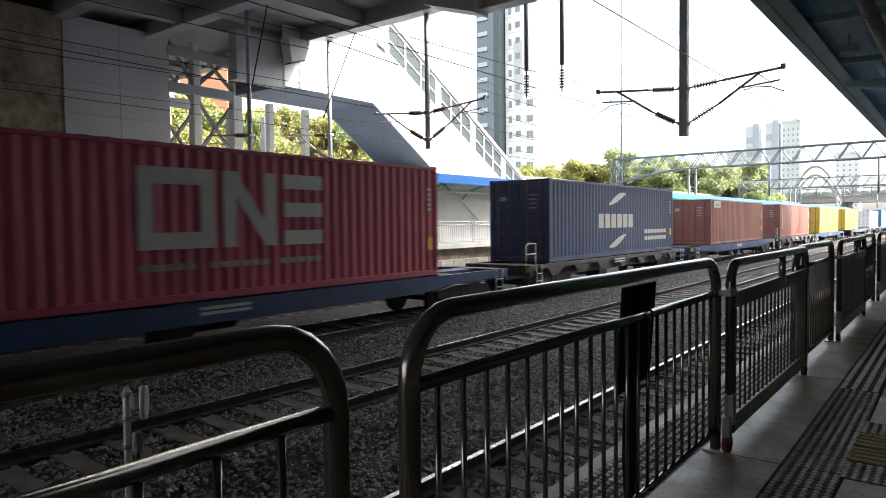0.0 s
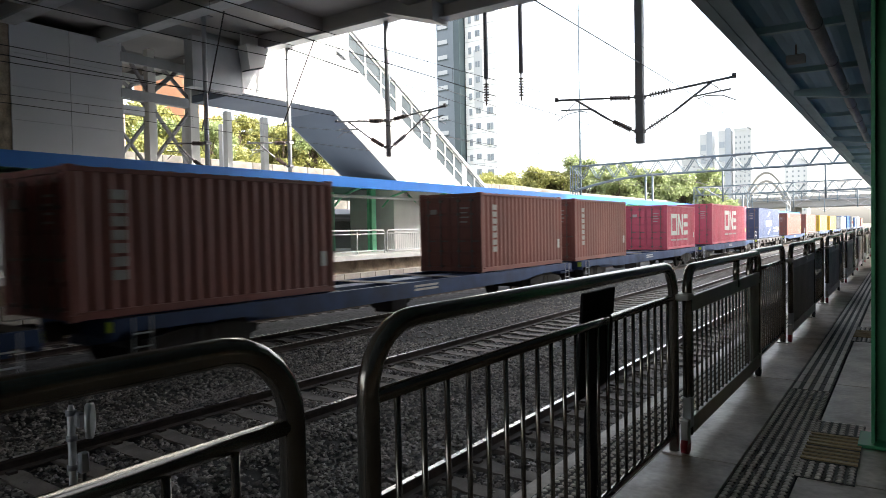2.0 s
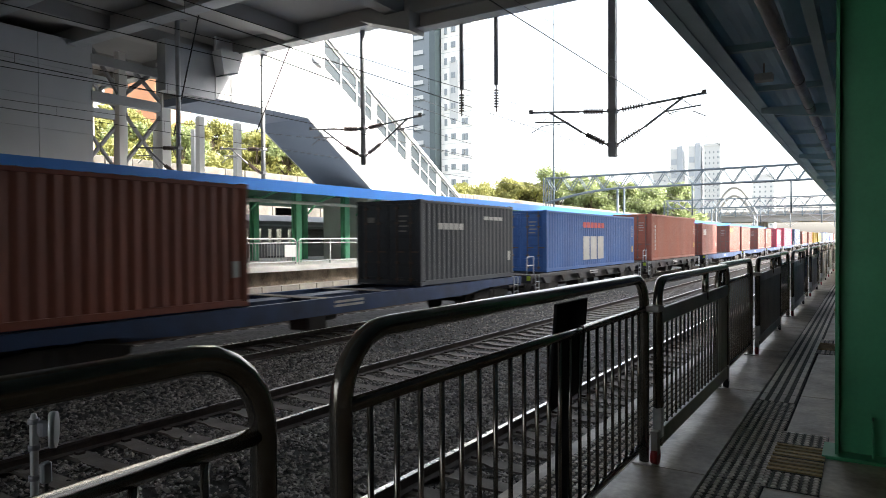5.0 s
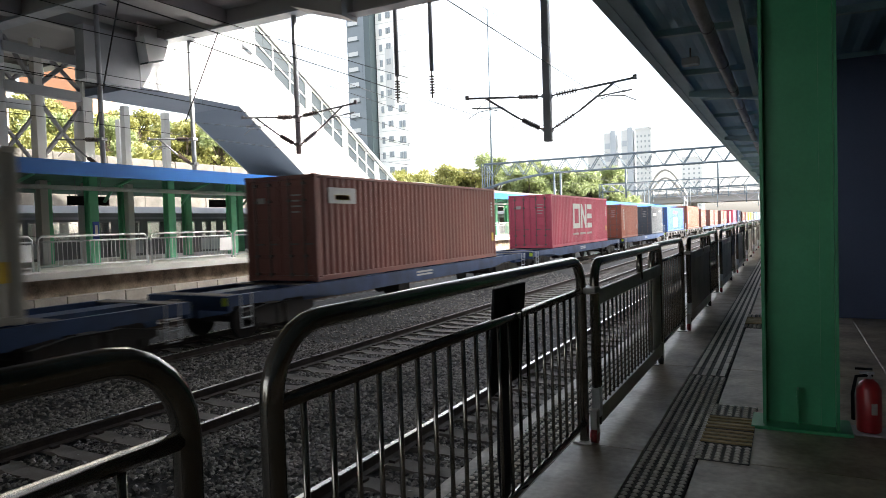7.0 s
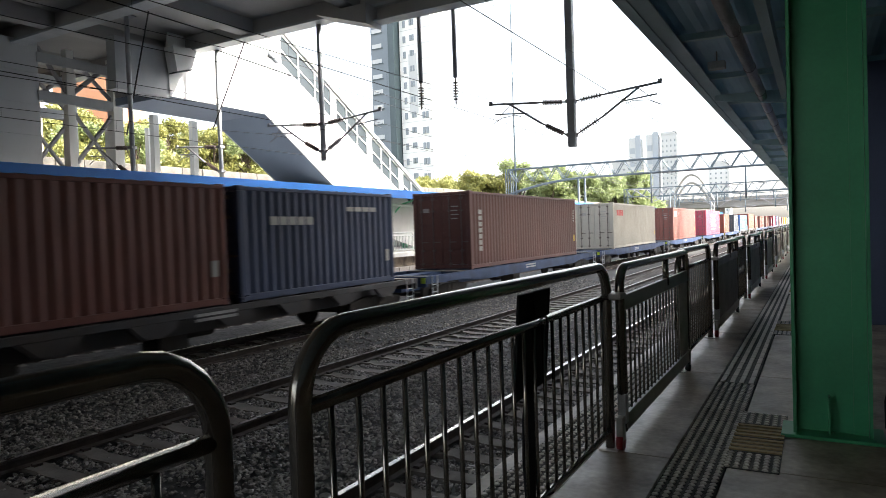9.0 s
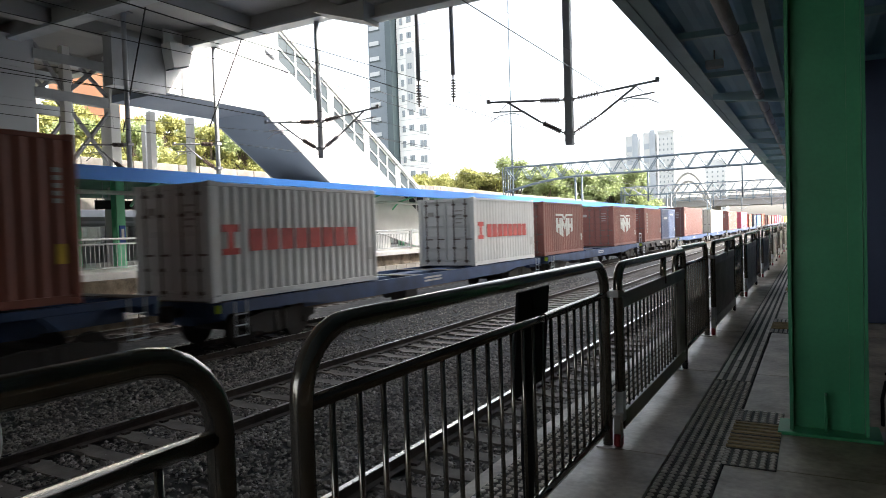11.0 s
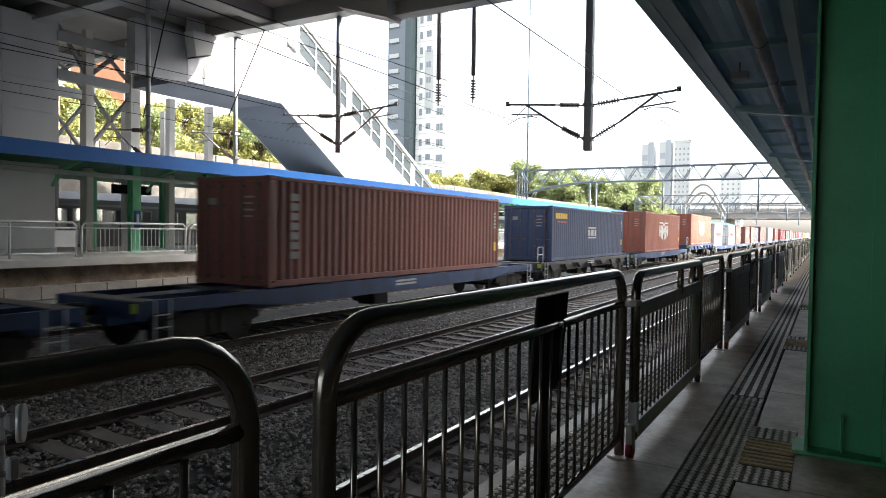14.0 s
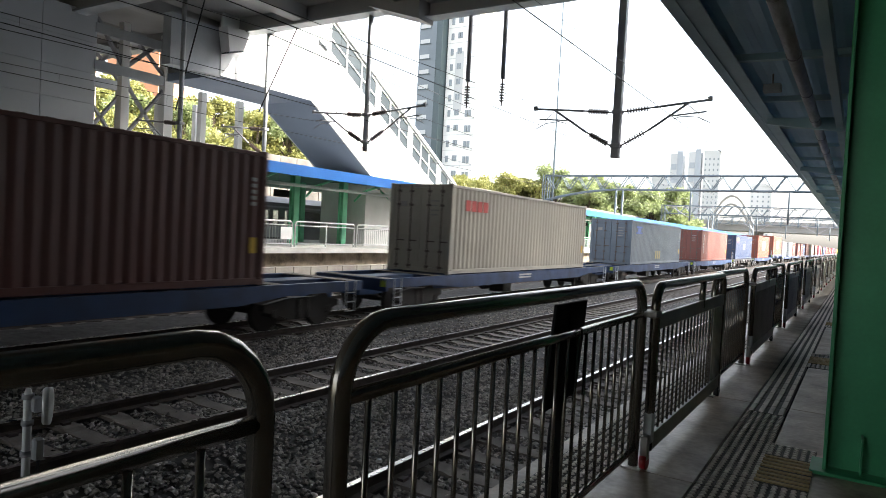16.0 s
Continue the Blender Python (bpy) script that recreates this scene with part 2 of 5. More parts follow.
def mesh_of(bm, name, material):
    me = bpy.data.meshes.new(name)
    bm.to_mesh(me)
    bm.free()
    me.materials.append(material)
    return me


def part(name, bm, material, parent=None, label=""):
    ob = new(name, mesh_of(bm, name, material))
    ob.parent = parent
    if label:
        ob["label"] = label
    return ob


def share(name, me, parent, m=None):
    ob = new(name, me)
    ob.parent = parent
    if m is not None:
        ob.matrix_basis = m
    return ob


def thing(name, label, category, group="", m=None):
    ob = new(name)
    ob.empty_display_size = 0.2
    if m is not None:
        ob.matrix_basis = m
    return tagged(ob, label, category, group)


def structure(name, bm, material, label, category):
    return tagged(part(name, bm, material), label, category, kind="structure")


def B(*a, **k):
    return box(bmesh.new(), *a, **k)


RAIL_Z, TRACKS = -1.13, (-3.38, -7.70, -12.27, -16.60)
TRAIN_X = TRACKS[2]

# ---- ground and tracks ----
structure("ground", B(-900, 900, -200, 1500, -2.6, -1.95), M_EARTH, "earth ground reaching to the horizon", "ground")


def ballast_z(x):
    """Ballast is low between the rails, high over the sleeper ends and low again between the tracks."""
    d = min(abs(x - t) for t in TRACKS)
    z = -0.205 + 0.065 * max(0, min(1, (d - 0.82) / 0.16)) - 0.15 * max(0, min(1, (d - 1.45) / 0.6))
    return RAIL_Z + z


def ballast_bed():
    bm = bmesh.new()
    xs = np.linspace(-18.3, -1.75, 120)
    ys = np.concatenate((np.linspace(-12, 30, 130), np.linspace(31, 90, 60), np.linspace(95, 420, 40)))
    rows = []
    for y in ys:
        row = []
        for x in xs:
            z = ballast_z(x) + 0.025 * noise.noise((x * 1.7, y * 1.7, 0)) + (0.02 * noise.noise((x * 9, y * 9, 3)) if y < 30 else 0)
            row.append(bm.verts.new((x, y, z)))
        rows.append(row)
    for a, b in zip(rows, rows[1:]):
        for i in range(len(xs) - 1):
            bm.faces.new((a[i], a[i + 1], b[i + 1], b[i]))
    return bm


structure("ballast", ballast_bed(), M_BALLAST, "crushed stone ballast bed between the tracks, darkened as stone-gap shade", "ballast")


def stones():
    rng = np.random.default_rng(4)
    ico = [(0, 0, 1), (0.9, 0, 0.3), (0.2, 0.85, 0.35), (-0.75, 0.5, 0.2), (-0.7, -0.55, 0.3), (0.3, -0.9, 0.25), (0, 0, -0.6)]
    fac = [(0, 1, 2), (0, 2, 3), (0, 3, 4), (0, 4, 5), (0, 5, 1), (6, 2, 1), (6, 3, 2), (6, 4, 3), (6, 5, 4), (6, 1, 5)]
    base = np.array(ico)
    verts, faces = [], []
    for i in range(60000):
        if i < 36000:
            x, y = rng.uniform(-11.0, -1.9), rng.uniform(0.5, 13)
        else:
            x, y = rng.uniform(-14.5, -1.9), rng.uniform(5, 34)
        d = min(abs(x - c) for c in TRACKS)
        z = ballast_z(x) + 0.012
        if d < 0.95 and abs((y + 6.0 + 0.31) % 0.62 - 0.31) < 0.15 and rng.random() < 0.96:
            continue
        if abs(d - 0.752) < 0.10:
            continue
        a = rng.uniform(0, math.tau)
        s = rng.uniform(0.026, 0.054)
        v = base * rng.uniform(0.65, 1.25, (7, 3)) * s * np.array([1, rng.uniform(0.6, 1), rng.uniform(0.5, 0.9)])
        t = rng.uniform(-0.7, 0.7)
        v = v @ np.array([[1, 0, 0], [0, math.cos(t), -math.sin(t)], [0, math.sin(t), math.cos(t)]])
        c, q = math.cos(a), math.sin(a)
        v = v @ np.array([[c, q, 0], [-q, c, 0], [0, 0, 1]]) + (x, y, z)
        k = len(verts)
        verts.extend(v.tolist())
        faces.extend((p + k, r + k, w + k) for p, r, w in fac)
    me = bpy.data.meshes.new("ballast_stones")
    me.from_pydata(verts, [], faces)
    me.materials.append(M_STONE)
    return tagged(new("ballast_stones", me), "loose grey and brown crushed ballast stones", "stones", kind="stuff")


stones()

SLEEPER_ME = mesh_of(prism(bmesh.new(), [(-1.2, -0.12), (1.2, -0.12), (1.17, 0.0), (0.45, 0.0), (0.35, -0.025), (-0.35, -0.025), (-0.45, 0.0), (-1.17, 0.0)], "y", -0.125, 0.125), "sleeper", M_SLEEPER)
CLIP_ME = mesh_of(box(box(bmesh.new(), -0.16, -0.08, -0.05, 0.05, 0, 0.03), 0.08, 0.16, -0.05, 0.05, 0, 0.03), "clip", M_RAIL)


def track(cx, near):
    t = tagged(thing("railway_track", "rusty steel rails on concrete sleepers in ballast", "track", "railway tracks"), kind="structure")
    for s in (-1, 1):
        x = cx + s * 0.752
        prof = [(-0.065, -0.155), (0.065, -0.155), (0.065, -0.142), (0.012, -0.12), (0.012, -0.05), (0.036, -0.035), (0.036, -0.004), (-0.036, -0.004), (-0.036, -0.035), (-0.012, -0.05), (-0.012, -0.12), (-0.065, -0.142)]
        part("rail", prism(bmesh.new(), [(x + px, RAIL_Z + pz) for px, pz in prof], "y", -12, 420), M_RAIL, t)
        part("rail_head", B(x - 0.031, x + 0.031, -12, 420, RAIL_Z - 0.004, RAIL_Z), M_RAILTOP, t, "polished bright running surface of the rail")
    y, k = -6.0, 0
    while k < 130:
        share("sleeper", SLEEPER_ME, t, Matrix.Translation((cx, y, RAIL_Z - 0.150)))
        if near and y < 22:
            for s in (-1, 1):
                share("rail_clip", CLIP_ME, t, Matrix.Translation((cx + s * 0.752, y, RAIL_Z - 0.150)))
        y, k = y + 0.62, k + 1
    return t


for i, c in enumerate(TRACKS):
    track(c, i < 2)

# ---- near platform ----
EDGE = -1.68
structure("platform_wall", B(EDGE + 0.06, EDGE + 0.36, -12, 180, -1.95, -0.2), M_CONC_LIGHT, "concrete platform edge wall", "platform wall")
structure("platform_edge", B(EDGE, EDGE + 0.45, -12, 180, -0.2, -0.002), M_CONC, "worn concrete coping along the platform edge", "platform edge")
structure("platform_base", B(EDGE + 0.45, 9.0, -60, 180, -1.95, -0.035), M_CONC, "concrete platform deck under the paving", "platform")
platform = tagged(thing("platform_paving", "worn grey concrete paving slabs of the platform", "paving"), kind="structure")


def slab_mesh(w, d):
    bm = bmesh.new()
    box(bm, 0.003, w - 0.003, 0.003, d - 0.003, -0.035, 0.0, bevel=0.004)
    return mesh_of(bm, "slab", M_CONC)


SLABS = {}


def slab(x0, x1, y0, y1, material=None):
    key = (round(x1 - x0, 3), round(y1 - y0, 3))
    if key not in SLABS:
        SLABS[key] = slab_mesh(*key)
    share("slab", SLABS[key], platform, Matrix.Translation((x0, y0, 0)))


for j in range(26):
    y0 = -3.4 + 2.5 * j
    slab(EDGE + 0.45, -0.78, y0, y0 + 2.5)
    slab(-0.47, 0.75, y0, y0 + 2.5)
    slab(0.75, 2.0, y0, y0 + 2.5)
    slab(2.0, 3.4, y0, y0 + 2.5)


def dotted(material, name):
    bm = bmesh.new()
    box(bm, 0.002, 0.298, 0.002, 0.298, -0.03, 0.003)
    ground_faces = len(bm.faces)
    for i in range(6):
        for j in range(6):
            x, y = 0.025 + i * 0.05, 0.025 + j * 0.05
            v = [bm.verts.new((x + r * math.cos(k * math.tau / 8), y + r * math.sin(k * math.tau / 8), z)) for r, z in ((0.019, 0.003), (0.013, 0.010)) for k in range(8)]
            bm.faces.new(v[8:])
            for k in range(8):
                bm.faces.new((v[k], v[(k + 1) % 8], v[8 + (k + 1) % 8], v[8 + k]))
    return two_tone(bm, ground_faces, material, name)


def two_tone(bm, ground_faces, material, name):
    """The raised part in the tile's colour, the ground between in dirt and painted relief shade."""
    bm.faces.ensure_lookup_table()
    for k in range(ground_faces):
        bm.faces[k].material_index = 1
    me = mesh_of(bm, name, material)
    me.materials.append(M_DIRT_SHADE)
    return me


def barred(material, name, along):
    bm = bmesh.new()
    box(bm, 0.002, 0.298, 0.002, 0.298, -0.03, 0.003)
    ground_faces = len(bm.faces)
    for i in range(4):
        a = 0.018 + i * 0.075
        if along:
            box(bm, a, a + 0.038, 0.002, 0.298, 0.003, 0.011)
        else:
            box(bm, 0.004, 0.296, a, a + 0.038, 0.003, 0.011)
    return two_tone(bm, ground_faces, material, name)


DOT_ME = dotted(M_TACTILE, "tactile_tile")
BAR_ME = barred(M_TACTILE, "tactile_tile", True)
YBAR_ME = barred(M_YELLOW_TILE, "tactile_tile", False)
paving = tagged(thing("tactile_paving", "worn tactile guide tiles with dots and bars", "tactile paving"), kind="structure")
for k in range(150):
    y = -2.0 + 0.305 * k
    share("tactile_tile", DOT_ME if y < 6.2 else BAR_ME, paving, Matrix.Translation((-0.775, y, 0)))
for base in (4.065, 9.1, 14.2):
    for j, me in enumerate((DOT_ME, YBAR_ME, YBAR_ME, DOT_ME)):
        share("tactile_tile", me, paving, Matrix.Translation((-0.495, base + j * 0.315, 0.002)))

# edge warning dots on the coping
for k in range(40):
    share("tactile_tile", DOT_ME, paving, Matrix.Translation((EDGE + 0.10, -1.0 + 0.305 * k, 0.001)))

# ---- fences ----
FX = -1.152


def arc_frame(y0, y1, z0, z1, r, n=7):
    pts = [(FX, y0, z0)]
    for k in range(n):
        a = math.pi - k * math.pi / 2 / (n - 1)
        pts.append((FX, y0 + r + r * math.cos(a), z1 - r + r * math.sin(a)))
    for k in range(n):
        a = math.pi / 2 - k * math.pi / 2 / (n - 1)
        pts.append((FX, y1 - r + r * math.cos(a), z1 - r + r * math.sin(a)))
    pts.append((FX, y1, z0))
    return pts


def fence_panel(y0, y1, top=1.135, gap=0.125):
    """A fixed platform fence: rounded tube frame, two rails and balusters."""
    f = thing("platform_fence", "brown-tinted stainless steel tube fence with thin balusters", "fence", "platform fences", Matrix.Translation((0, 0, 0)))
    part("frame", tube(bmesh.new(), arc_frame(y0, y1, 0.0, top, 0.19), 0.031, 12), M_STEEL, f)
    part("upper_rail", tube(bmesh.new(), [(FX, y0, 0.96), (FX, y1, 0.96)], 0.021, 10), M_STEEL, f)
    part("lower_rail", tube(bmesh.new(), [(FX, y0, 0.12), (FX, y1, 0.12)], 0.021, 10), M_STEEL, f)
    n = max(2, round((y1 - y0) / gap))
    me = mesh_of(tube(bmesh.new(), [(0, 0, 0.12), (0, 0, 0.96)], 0.0095, 8), "baluster", M_STEEL)
    for k in range(1, n):
        share("baluster", me, f, Matrix.Translation((FX, y0 + (y1 - y0) * k / n, 0)))
    for y in (y0, y1):
        part("base_plate", B(FX - 0.06, FX + 0.06, y - 0.06, y + 0.06, 0, 0.012, bevel=0.003), M_STEEL_DULL, f)
    return f


def fence_gate(y0, y1, sheet):
    """A movable fence leaf on castors with a sheet band and hoops on top."""
    f = thing("sliding_fence", "brown stainless sliding fence leaf with a perforated sheet" if sheet else "brown stainless sliding fence leaf with balusters on castors", "fence", "sliding fence leaves")
    x = FX + 0.067
    mid = y0 + (y1 - y0) * 0.6
    part("top_band", B(x - 0.012, x + 0.012, y0 + 0.04, y1 - 0.02, 0.86, 0.96, bevel=0.003), M_STEEL_DULL, f)
    part("bottom_band", B(x - 0.014, x + 0.014, y0 + 0.04, y1 - 0.02, 0.09, 0.20, bevel=0.003), M_STEEL_DULL, f)
    part("stile", B(x - 0.02, x + 0.02, y1 - 0.05, y1 - 0.01, 0.10, 0.97, bevel=0.004), M_STEEL, f)
    if not sheet:
        part("end_sheet", corrugated_sheet(x, y1 - 0.42, y1 - 0.05, 0.2, 0.86), M_STEEL_DULL, f, "folded stainless end sheet")
    if sheet:
        part("sheet", corrugated_sheet(x, y0 + 0.05, y1 - 0.05, 0.2, 0.86), M_STEEL_DULL, f, "folded stainless sheet")
    else:
        n = round((y1 - y0 - 0.42) / 0.125)
        me = mesh_of(tube(bmesh.new(), [(0, 0, 0.2), (0, 0, 0.86)], 0.008, 8), "baluster", M_STEEL)
        for k in range(1, n):
            share("baluster", me, f, Matrix.Translation((x, y0 + (y1 - y0 - 0.42) * k / n, 0)))
    pts = [(x - 0.005 + (p[0] - FX), p[1], p[2]) for p in arc_frame(y0 + 0.03, y1 - 0.03, 0.10, 1.135, 0.13, 6)]
    pts[-1] = (pts[-1][0], pts[-1][1], 0.90)
    part("hoop", tube(bmesh.new(), pts, 0.030, 12), M_STEEL, f)
    part("hinge_clamp", B(x - 0.075, x + 0.03, y0 - 0.075, y0 + 0.055, 0.945, 0.985, bevel=0.006), M_STEEL_DULL, f, "grey clamp to the fixed fence")
    part("lock_sleeve", B(x - 0.03, x + 0.026, y0 + 0.0, y0 + 0.06, 0.15, 0.34, bevel=0.006), M_STEEL_BRIGHT, f, "pale metal lock sleeve")
    part("middle_leg", tube(bmesh.new(), [(x - 0.005, mid, 0.90), (x - 0.005, mid, 1.125)], 0.026, 10), M_STEEL, f)
    for y, m in ((y0 - 0.045, M_RED), (y1 - 0.06, M_RUBBER)):
        fork = part("castor_fork", B(x - 0.022, x + 0.022, y - 0.03, y + 0.03, 0.06, 0.21, bevel=0.004), M_STEEL_DULL, f)
        part("castor", tube(bmesh.new(), [(x - 0.02, y, 0.05), (x + 0.02, y, 0.05)], 0.05, 14), m, fork, "red castor wheel" if m is M_RED else "black castor wheel")
    return f


def corrugated_sheet(x, y0, y1, z0, z1):
    """One folded sheet, standing."""
    bm = bmesh.new()
    n = int((y1 - y0) / 0.03)
    pts = []
    for k in range(n):
        y, s = y0 + (y1 - y0) * k / n, 0.006 if k % 2 else -0.006
        pts += [(x + s, y), (x + s, y + 0.022)]
    return prism(bm, pts + [(p[0] - 0.003, p[1]) for p in reversed(pts)], "z", z0, z1)


fence_panel(-2.2, 1.03, 1.158, 0.16)
fence_panel(1.296, 4.135, 1.155)
y = 4.185
for k in range(11):
    fence_gate(y, y + 2.50, k > 0)
    fence_panel(y + 2.40, y + 4.46)
    y += 4.57

# black board hanging on the fence
board = thing("hanging_board", "black board hung on the platform fence, seen from behind", "board")
bm = prism(bmesh.new(), [(2.842, 1.10), (3.242, 1.10), (3.15, 0.64), (2.752, 0.615)], "x", FX - 0.055, FX - 0.037)
bmesh.ops.bevel(bm, geom=bm.edges[:], offset=0.004, segments=1, affect="EDGES")
part("panel", bm, M_BLACK, board)
part("hook", tube(bmesh.new(), [(FX - 0.045, 3.0, 1.09), (FX - 0.03, 3.0, 0.985), (FX + 0.028, 3.0, 0.98), (FX + 0.03, 3.0, 0.93)], 0.006, 6), M_BLACK, board)
part("strap", tube(bmesh.new(), [(FX - 0.046, 2.95, 0.66), (FX - 0.04, 2.92, 0.5), (FX - 0.04, 2.90, 0.3), (FX - 0.035, 2.885, 0.14), (FX - 0.035, 2.875, 0.002)], [0.022, 0.038, 0.034, 0.026, 0.014], 10), M_BLACK, board, "furled black cloth under the board")
part("tie_cord", tube(bmesh.new(), [(FX - 0.06, 2.90, 0.135), (FX, 2.94, 0.125), (FX + 0.03, 3.02, 0.13)], 0.005, 6), M_BLACK, board)

# ---- near canopy ----
canopy = tagged(thing("platform_canopy", "dark blue-green sheet canopy over the platform on green steel", "canopy"), kind="structure")


def canopy_sheet():
    bm = bmesh.new()
    x0, x1, n = -1.62, 8.0, 110
    pts = []
    for i in range(n + 1):
        x = x0 + (x1 - x0) * i / n
        pts.append((x, 3.78 + 0.02 * (x + 1.6) + (0.03 if i % 4 < 2 else 0.0)))
    lo = pts
    prism(bm, lo + [(x, z + 0.02) for x, z in reversed(lo)], "y", -60, 110)
    return bm


part("roof_sheet", canopy_sheet(), M_CANOPY, canopy)
part("edge_beam", prism(bmesh.new(), [(-1.70, 3.60), (-1.58, 3.60), (-1.58, 3.63), (-1.64, 3.65), (-1.64, 3.86), (-1.70, 3.86)], "y", -60, 110), M_CANOPY_STEEL, canopy)
part("edge_strip", B(-1.578, -1.40, -60, 110, 3.612, 3.63), M_CANOPY_STEEL, canopy)
RIB_ME = mesh_of(prism(bmesh.new(), [(-1.64, 3.66), (7.6, 3.45), (7.6, 3.53), (-1.64, 3.74)], "y", -0.05, 0.05), "rib", M_CANOPY_STEEL)
for k in range(40):
    share("rib", RIB_ME, canopy, Matrix.Translation((0, -4.0 + 2.55 * k, 0)))
for x in (-0.42, 1.2):
    part("purlin", B(x - 0.05, x + 0.05, -60, 110, 3.42, 3.62), M_CANOPY_STEEL, canopy)
part("drain_pipe", tube(bmesh.new(), [(-0.755, -12, 3.50), (-0.755, 110, 3.50)], 0.072, 14), M_PIPE, canopy, "long grey drain pipe under the roof")
CLAMP = mesh_of(tube(bmesh.new(), [(-0.755, -0.02, 3.50), (-0.755, 0.02, 3.50)], 0.079, 12), "pipe_clamp", M_DARK_STEEL)
for k in range(24):
    share("pipe_clamp", CLAMP, canopy, Matrix.Translation((0, 2.0 + 2.0 * k, 0)))


def column(y):
    c = thing("platform_column", "dark green painted steel column on the platform", "column", "platform columns", Matrix.Translation((0, y, 0)))
    part("web", B(-0.13, 0.27, 0.095, 0.115, 0.0, 3.45), M_GREEN, c)
    for x in (-0.15, 0.27):
        part("flange", B(x, x + 0.02, 0.0, 0.21, 0.0, 3.45), M_GREEN, c)
    part("cover_strip", B(0.19, 0.27, 0.075, 0.095, 0.0, 3.45), M_GREEN, c)
    part("base_plate", B(-0.22, 0.36, -0.06, 0.27, 0.0, 0.022, bevel=0.004), M_GREEN, c)
    me = mesh_of(prism(bmesh.new(), [(0, 0.02), (0.012, 0.02), (0.012, 0.26), (0, 0.26)], "y", 0.0, 0.083), "stiffener", M_GREEN)
    for x in (0.05,):
        share("stiffener", me, c, Matrix.Translation((x, 0.012, 0)))
    part("rafter", prism(bmesh.new(), [(-1.5, 3.52), (0.05, 3.30), (5.0, 3.30), (5.0, 3.45), (-1.5, 3.62)], "y", 0.05, 0.16), M_CANOPY_STEEL, c)
    return c


first_col = column(4.86)
for k in range(1, 9):
    copy_thing(first_col, Matrix.Translation((0, 4.86 + 7.6 * k, 0)))


def extinguisher():
    e = thing("fire_extinguisher", "red fire extinguisher with black hose beside the column", "fire extinguisher", m=pose(0.455, 4.97, 0))
    part("cylinder", tube(bmesh.new(), [(0, 0, 0.0), (0, 0, 0.02), (0, 0, 0.28), (0, 0, 0.32), (0, 0, 0.345)], [0.062, 0.07, 0.07, 0.05, 0.022], 18), M_RED, e)
    part("valve", box(tube(bmesh.new(), [(0, 0, 0.345), (0, 0, 0.385)], 0.018, 10), -0.05, 0.03, -0.012, 0.012, 0.375, 0.39), M_DARK_STEEL, e)
    part("lever", B(-0.075, 0.02, -0.01, 0.01, 0.40, 0.412), M_BLACK, e)
    part("hose", tube(bmesh.new(), [(0.02, 0, 0.37), (-0.07, -0.02, 0.36), (-0.09, -0.02, 0.25), (-0.088, -0.02, 0.08)], 0.011, 8), M_BLACK, e)
    part("label_plate", prism(bmesh.new(), [(0.071 * math.sin(a), -0.0715 * math.cos(a)) for a in np.linspace(0.1, 0.6, 7)] + [(0.069 * math.sin(a), -0.0695 * math.cos(a)) for a in np.linspace(0.6, 0.1, 7)], "z", 0.13, 0.20), M_MARK, e, "white label")
    part("stand", B(-0.10, 0.10, -0.10, 0.10, 0.0, 0.012, bevel=0.003), M_DARK_STEEL, e)


extinguisher()

structure("room_wall", B(0.55, 5.5, 10.3, 24.0, 0.0, 3.42), M_WALLDARK, "dark blue panelled wall of a platform room", "wall")

# Unseen walls, added; their heights set how much sky lights the platform.
structure("added_wall", B(6.4, 6.7, -4, 24, 0.0, 3.7), M_CONC, "plain unseen wall added behind the platform to limit light", "wall")
structure("added_wall_far", B(6.4, 6.7, 24, 110, 0.0, 1.8), M_CONC, "plain unseen wall added behind the platform to limit light", "wall")
structure("added_wall_rear", B(6.4, 6.7, -60, -4, 0.0, 3.7), M_CONC, "plain unseen wall added behind the platform to limit light", "wall")
# Added wall, keeping skylight from the left out of the underpass.
structure("added_wall_side", B(-34.0, -33.0, -22, 19, -1.95, 9.0), M_CONC, "plain wall added to cut side light under the concourse", "wall")
# Unseen end wall, added so less light from behind reaches column and floor.
structure("added_wall_end", B(-1.4, 6.4, -12.3, -12.0, 0.0, 3.6), M_CONC, "plain unseen wall added behind to cut light on the platform", "wall")
# Unseen block, added only to cast shade over tracks and near train.
structure("sun_blocker", B(6.4, 9.4, -60, 51, 3.7, 21.5), M_CONC, "plain unseen block added to keep sun off the near tracks", "building")
# Added lower, out of view: shades the train, leaves the far fascia sunlit.
structure("sun_blocker_low", B(6.4, 9.4, 51, 68, 3.7, 15.2), M_CONC, "lower unseen block added to shade the train farther on", "building")

# speaker box under the canopy
sp = thing("loudspeaker", "small grey loudspeaker under the canopy", "loudspeaker")
part("body", B(-1.26, -1.04, 9.78, 9.94, 3.50, 3.60, bevel=0.01), M_GREY_STEEL, sp)
part("bracket", B(-1.16, -1.14, 9.85, 9.87, 3.6, 3.74), M_DARK_STEEL, sp)

# trackside sensor post
dp = thing("sensor_post", "pale grey sensor post with a small round unit", "post")
part("pole", tube(bmesh.new(), [(-1.6, 0.75, 0.0), (-1.6, 0.75, 0.995), (-1.6, 0.75, 1.008)], [0.009, 0.009, 0.005], 12), M_STEEL_BRIGHT, dp)
for z in (0.99, 0.93, 0.86):
    part("clamp", tube(bmesh.new(), [(-1.6, 0.75, z - 0.006), (-1.6, 0.75, z + 0.006)], 0.0125, 12), M_DARK_STEEL, dp)
part("clamp_block", B(-1.598, -1.572, 0.752, 0.772, 0.955, 0.99, bevel=0.004), M_DARK_STEEL, dp)
